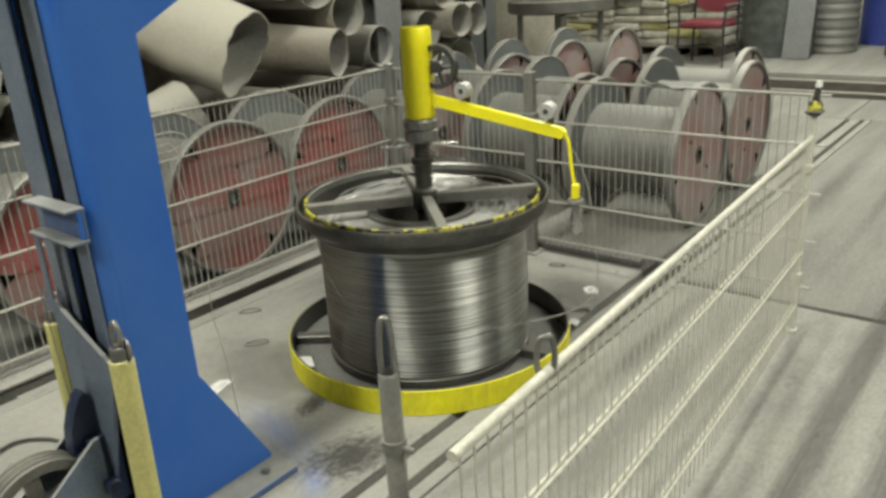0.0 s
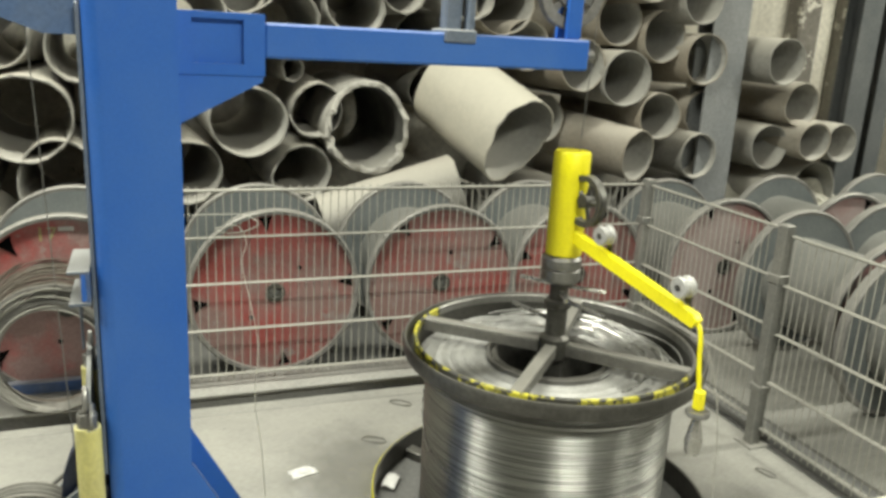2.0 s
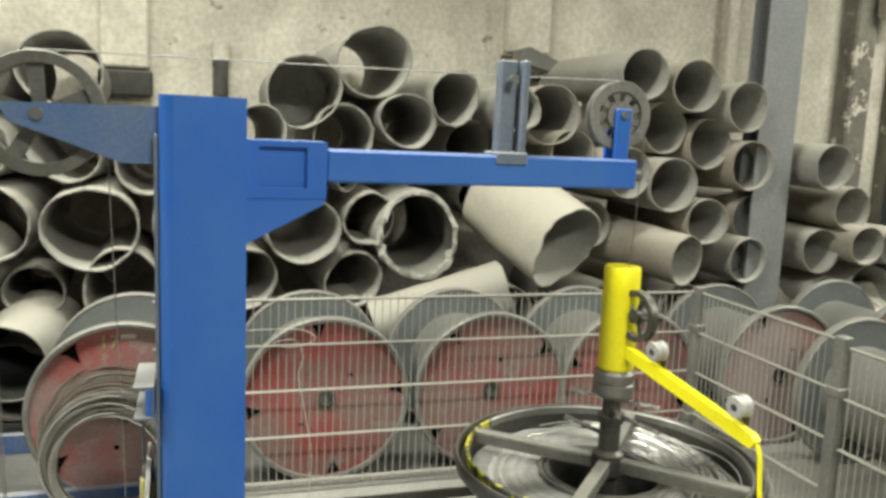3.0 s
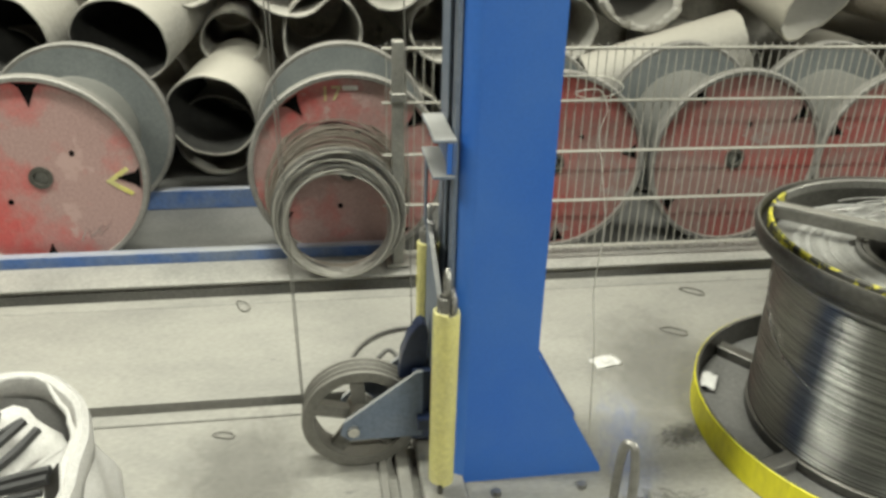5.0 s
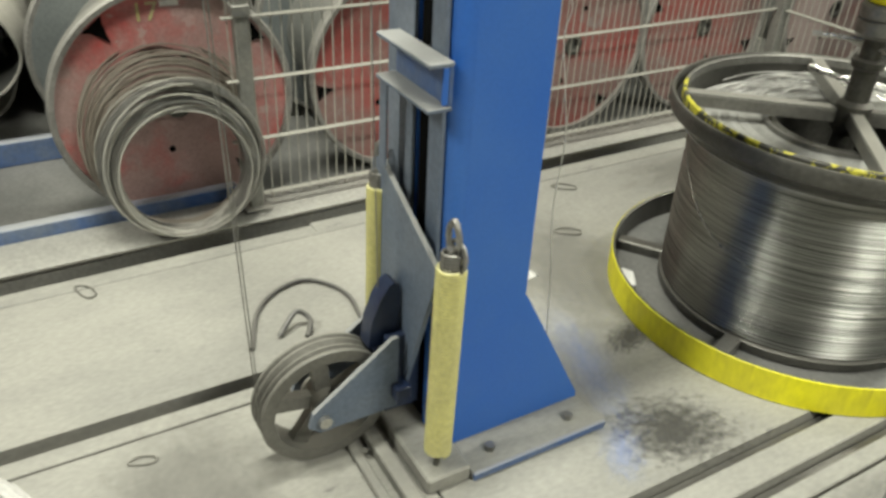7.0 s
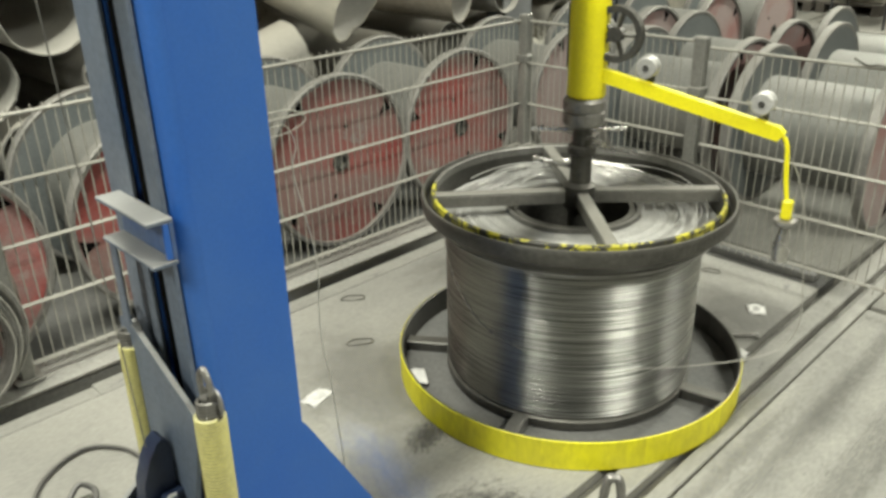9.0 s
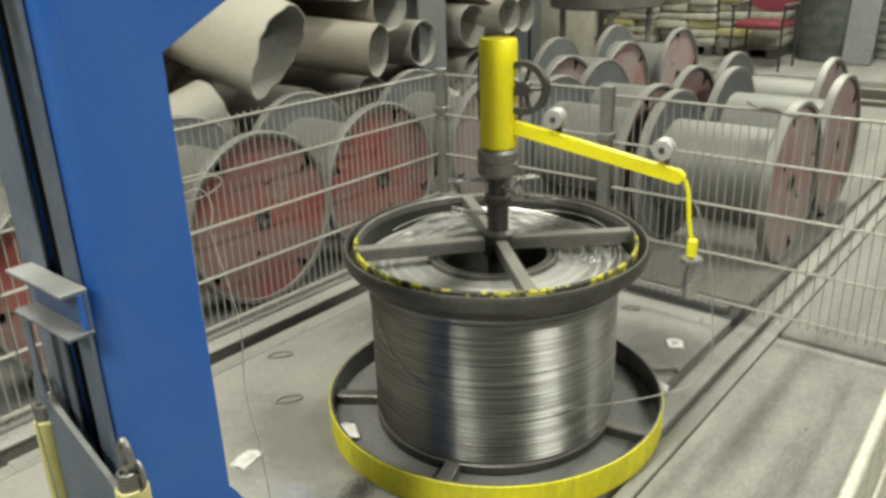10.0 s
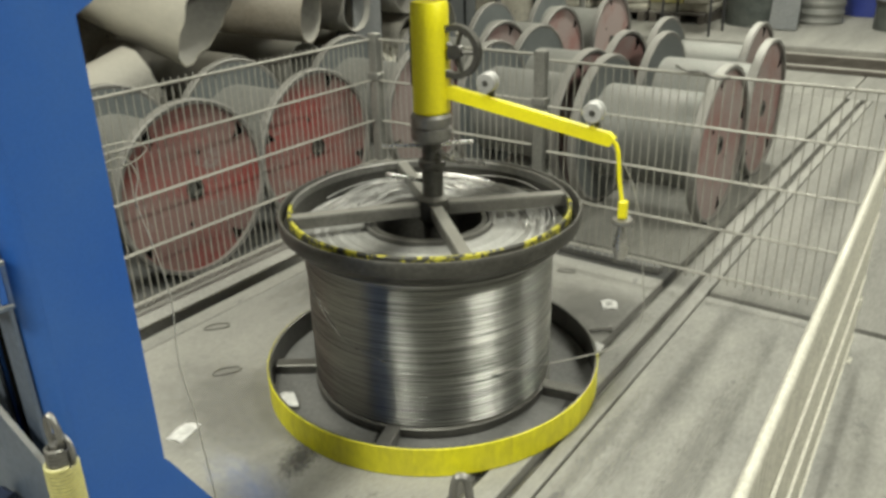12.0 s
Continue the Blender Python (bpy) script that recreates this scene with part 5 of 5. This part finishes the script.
rnd = random.Random(12)
for sx in (-5.35, -4.60, -3.85):
    pal = thing("pallet", (sx, 10.4, 0.16), "grey wooden pallet under stacked sacks", "pallet", "pallets")
    for k in range(5):
        bm = B()
        box(bm, (sx - 0.36, 9.95 + k * 0.2, 0.26), (sx + 0.36, 10.08 + k * 0.2, 0.285), 0.003)
        part("board", bm, TIMBER, pal)
    for k in range(3):
        bm = B()
        box(bm, (sx - 0.34 + k * 0.30, 9.95, 0.161), (sx - 0.25 + k * 0.30, 10.9, 0.26), 0.003)
        part("bearer", bm, TIMBER, pal)
    z = 0.286
    for layer in range(13):
        deep = rnd.uniform(0.085, 0.115)
        cuts = [sx - 0.37, sx + rnd.uniform(-0.12, 0.12), sx + 0.37] if layer % 3 else [sx - 0.37, sx + 0.37]
        for xa, xb in zip(cuts, cuts[1:]):
            bm = B()
            push, sag, turn = rnd.uniform(-0.06, 0.05), rnd.uniform(0.0, 0.022), rnd.uniform(-0.05, 0.05)
            box(bm, (xa + 0.006, 9.97, z), (xb - 0.006, 10.85, z + deep), 0.028, seg=2)
            ph = rnd.uniform(0, 6)
            for v in bm.verts:
                u = (v.co.x - xa) / (xb - xa)
                v.co.y += push + turn * (u - 0.5) + 0.02 * math.sin(9 * v.co.x + ph)
                if v.co.z > z + 0.05:
                    v.co.z += 0.008 * math.sin(11 * v.co.x + ph) - sag * (2 * u - 1) ** 2
            tagged(part("sack", bm, SACK_YELLOW if rnd.random() < 0.13 else SACK), "pale paper sack with yellow print in a stack", "sack", "stacked sacks")
        z += deep - 0.004

chair = thing("chair", (-3.45, 9.35, 0.16), "burgundy upholstered visitor chair with dark legs", "chair")
cx, cy = -3.45, 9.35
bm = B()
box(bm, (cx - 0.25, cy - 0.24, 0.58), (cx + 0.25, cy + 0.24, 0.66), 0.03, seg=3)
part("seat", bm, BURGUNDY, chair)
bm = B()
prism(bm, [(cx + 0.25 * math.copysign(abs(math.cos(q)) ** 0.75, math.cos(q)), 0.93 + 0.20 * math.copysign(abs(math.sin(q)) ** 0.8, math.sin(q))) for q in [2 * math.pi * k / 28 for k in range(28)]], "y", cy + 0.22, cy + 0.275)
part("backrest", bm, BURGUNDY, chair)
for sx in (-1, 1):
    for sy in (-1, 1):
        bm = B()
        tube(bm, [(cx + sx * 0.27, cy + sy * 0.24, 0.16), (cx + sx * 0.26, cy + sy * 0.23, 0.61)] + ([(cx + sx * 0.25, cy + 0.25, 1.06)] if sy > 0 else [(cx + sx * 0.27, cy - 0.22, 0.82)]), 0.014, 8)
        part("leg", bm, BLACK_RUBBER, chair)
    bm = B()
    box(bm, (cx + sx * 0.27 - 0.02, cy - 0.25, 0.81), (cx + sx * 0.27 + 0.02, cy + 0.2, 0.84), 0.008)
    part("armrest", bm, BLACK_RUBBER, chair)

for x, y, r, h, mat, lab in ((-2.98, 10.4, 0.42, 0.95, FILM_DARK, "dark film wrapped bundle standing on the floor"), (-2.42, 10.75, 0.27, 0.72, WOUND, "stack of dull wire coils standing on the floor"), (-2.02, 11.7, 0.30, 0.95, DRUM_BLUE, "dark blue plastic barrel on the platform"), (-1.25, 11.8, 0.30, 0.95, DRUM_BLUE, "dark blue plastic barrel on the platform"), (-1.45, 10.6, 0.36, 0.28, FILM_DARK, "low dark film wrapped bundle on the platform")):
    t = thing("barrel" if mat is DRUM_BLUE else "bundle", (x, y, 0.16), lab, "barrel" if mat is DRUM_BLUE else "bundle")
    bm = B()
    n = 24
    prof = [(0, 0)] + [(r * (1 + (0.03 if mat is WOUND else 0.008) * math.sin(k * 1.9)), h * k / n) for k in range(n + 1)] + [(0, h)]
    lathe(bm, prof, 32, Matrix.Translation((x, y, 0.16)))
    part("body", bm, mat, t)
    bm = B()
    lathe(bm, [(r * 0.7, h), (r * 1.03, h - 0.01), (r * 1.04, h + 0.03), (r * 0.7, h + 0.035)], 32, Matrix.Translation((x, y, 0.16)), closed=True)
    part("top_hoop", bm, mat if mat is DRUM_BLUE else STEEL_DARK, t)
bm = B()
box(bm, (-0.15, -0.015, 0.0), (0.15, 0.015, 0.72), 0.004, Matrix.Translation((-2.62, 9.93, 0.166)) @ Matrix.Rotation(-0.16, 4, "X"))
tagged(part("leaning_board", bm, STEEL_POST), "pale grey board leaning against the wrapped bundle", "board")
bm = B()
box(bm, (-5.6, 8.95, 0.0), (1.2, Y1 - 0.02, 0.16), 0.01)
structure("platform", bm, CONCRETE, "low dusty concrete platform at the far end", "platform")
for x0, x1, y, h in ((-5.6, 1.2, 8.90, 0.10), (-4.2, -1.2, 8.55, 0.05)):
    bm = B()
    box(bm, (x0, y - 0.045, 0.0), (x1, y + 0.045, h), 0.006)
    tagged(part("timber_beam", bm, TIMBER), "dark weathered timber beam lying on the floor", "beam", "floor beams")


# ---- small things on the floor ----
def scrap(x, y, z, w, d, rz, label):
    bm = B()
    n = 5
    g = [[bm.verts.new((x + math.cos(rz) * (i / n - 0.5) * w - math.sin(rz) * (j / n - 0.5) * d, y + math.sin(rz) * (i / n - 0.5) * w + math.cos(rz) * (j / n - 0.5) * d, z + 0.005 * (1 + math.sin(i * 1.3 + x * 9) * math.cos(j * 1.1)))) for j in range(n + 1)] for i in range(n + 1)]
    for i in range(n):
        for j in range(n):
            bm.faces.new([g[i][j], g[i + 1][j], g[i + 1][j + 1], g[i][j + 1]])
    ob = part("paper_scrap", bm, PAPER)
    s = ob.modifiers.new("solid", "SOLIDIFY")
    s.thickness = 0.003
    return tagged(ob, label, "paper", "paper scraps")


scrap(-2.378, 1.545, 0.0, 0.062, 0.10, 0.2, "crumpled white paper scrap on the floor plate")
scrap(-2.19, 1.83, 0.03, 0.05, 0.09, 1.0, "crumpled white paper scrap leaning inside the ring")
scrap(-1.603, 3.091, 0.0, 0.065, 0.08, 0.6, "white paper scrap on the floor plate")
scrap(-1.50, 2.75, 0.0, 0.05, 0.05, 0.1, "white paper scrap beside the floor rail")


def clip(x, y, a, s, label):
    bm = B()
    pts = [(-0.045, -0.012), (-0.02, -0.02), (0.03, -0.016), (0.045, 0.0), (0.03, 0.017), (-0.02, 0.015)]
    tube(bm, smooth_path([(x + s * (u * math.cos(a) - v * math.sin(a)), y + s * (u * math.sin(a) + v * math.cos(a)), 0.005) for u, v in pts], 4, True), 0.003, 6, True)
    return tagged(part("wire_clip", bm, WHEEL), label, "wire clip", "wire clips")


for x, y, a, s in ((-2.84, 2.07, 0.8, 1.1), (-2.548, 1.867, 0.9, 1.1), (-2.90, 0.28, 0.3, 1.0), (-1.90, 3.29, 0.2, 0.9), (-2.122, 0.285, 1.2, 0.7)):
    clip(x, y, a, s, "small bent wire clip on the floor plate")
bolt = thing("hex_bolt", (-1.53, 2.86, 0.0), "short steel bolt lying beside the floor rail", "bolt")
bm = B()
rod(bm, (-1.57, 2.83, 0.012), (-1.51, 2.88, 0.016), 0.008, 8)
part("shank", bm, STEEL, bolt)
bm = B()
rod(bm, (-1.51, 2.88, 0.014), (-1.50, 2.888, 0.014), 0.014, 6)
part("head", bm, STEEL, bolt)

# thin cut wire hanging on the fence and cable on the floor
bm = B()
tube(bm, smooth_path([(-2.0, 1.13, 1.085), (-2.0, 1.25, 1.085), (-2.0, 1.305, 1.080), (-2.0, 1.340, 1.055), (-2.0, 1.305, 1.035), (-2.0, 1.25, 1.030), (-2.0, 1.22, 1.045), (-2.0, 1.28, 1.050), (-2.0, 1.305, 1.00), (-2.0, 1.292, 0.94), (-2.0, 1.314, 0.82), (-2.0, 1.335, 0.68), (-2.0, 1.325, 0.50), (-2.0, 1.345, 0.32), (-1.99, 1.36, 0.004)], 6), 0.0015, 6)
tagged(part("loose_wire", bm, CREAM), "thin pale wire looped at the side of the blue column", "wire")
bm = B()
tube(bm, smooth_path([(-2.40, 0.643, 0.007), (-2.55, 0.705, 0.010), (-2.63, 0.784, 0.012), (-2.66, 0.888, 0.012), (-2.60, 0.96, 0.010), (-2.51, 0.99, 0.008), (-2.36, 0.97, 0.008)], 8), 0.0065, 8)
tagged(part("cable", bm, BLACK_RUBBER), "black cable curling over the floor plate", "cable")
bm = B()
tube(bm, smooth_path([(-2.42, 0.731, 0.009), (-2.44, 0.76, 0.03), (-2.46, 0.80, 0.05), (-2.43, 0.828, 0.03), (-2.38, 0.80, 0.012)], 6), 0.008, 8)
tagged(part("rubber_scrap", bm, BLACK_RUBBER), "black bent rubber scrap on the floor", "scrap")

# white bag with black print
bag = thing("bulk_bag", (-1.45, -0.195, 0.0), "white woven bulk bag with a black print and an open rim", "bag")
BX, BY = -1.45, -0.195


def bag_ring(w, z, j, crease):
    pts = []
    for k in range(64):
        a = 2 * math.pi * k / 64
        q = (abs(math.cos(a)) ** 3 + abs(math.sin(a)) ** 3) ** (-1 / 3)
        rr = w * q * (1 + crease * (0.6 * math.sin(5 * a + j * 0.5) + 0.45 * math.sin(9 * a - j * 0.7) + 0.3 * math.sin(17 * a + j)))
        pts.append((BX + rr * math.cos(a), BY + rr * math.sin(a) * 0.94, z + 0.022 * math.sin(3 * a) * z + crease * 0.25 * math.sin(7 * a + 1)))
    return pts


def bag_shell(rows, closed_end):
    bm = B()
    g = [[bm.verts.new(p) for p in r] for r in rows]
    for a, b in zip(g, g[1:]):
        for k in range(64):
            bm.faces.new([a[k], a[(k + 1) % 64], b[(k + 1) % 64], b[k]])
    if closed_end:
        bm.faces.new(g[0][::-1])
    return bm


body = part("body", bag_shell([bag_ring(0.305 + 0.05 * math.sin(math.pi * j / 14), 0.47 * j / 14, j, 0.05) for j in range(15)], True), BAG_WHITE, bag)
sol = body.modifiers.new("solid", "SOLIDIFY")
sol.thickness = 0.008
fold = part("folded_rim", bag_shell([bag_ring(w, z, 14, 0.016) for w, z in ((0.335, 0.40), (0.338, 0.44), (0.334, 0.468), (0.322, 0.478), (0.310, 0.47), (0.300, 0.43))], False), BAG_WHITE, bag, "crumpled folded white rim")
sol = fold.modifiers.new("solid", "SOLIDIFY")
sol.thickness = 0.006
part("inner_cloth", bag_shell([bag_ring(w, z, 3 + 9 * w, 0.10) for w, z in ((0.02, 0.36), (0.08, 0.385), (0.15, 0.36), (0.22, 0.385), (0.275, 0.40))], True), BAG_WHITE, bag, "crumpled white cloth inside")
rnd = random.Random(2)
for k in range(20):
    a = k * 0.46 + rnd.uniform(-0.1, 0.1)
    bend = rnd.uniform(-0.5, 0.5)
    p = [(BX + (0.09 + 0.055 * j) * math.cos(a + bend * 0.3 * j), BY + (0.09 + 0.055 * j) * math.sin(a + bend * 0.3 * j), 0.408 + 0.010 * j) for j in range(4)]
    bm = B()
    tube(bm, smooth_path(p, 4), rnd.uniform(0.007, 0.012), 6)
    part("black_strap", bm, BAG_BLACK, bag, "black folded strap")

# twisted wire tie on the back fence
bm = B()
tube(bm, smooth_path([(-1.52, 3.395, 0.945), (-1.47, 3.398, 0.925), (-1.42, 3.394, 0.930), (-1.36, 3.397, 0.908), (-1.31, 3.392, 0.915)], 5), 0.006, 6)
tagged(part("wire_tie", bm, STEEL), "twisted steel wire tie on the fence rail", "wire tie")
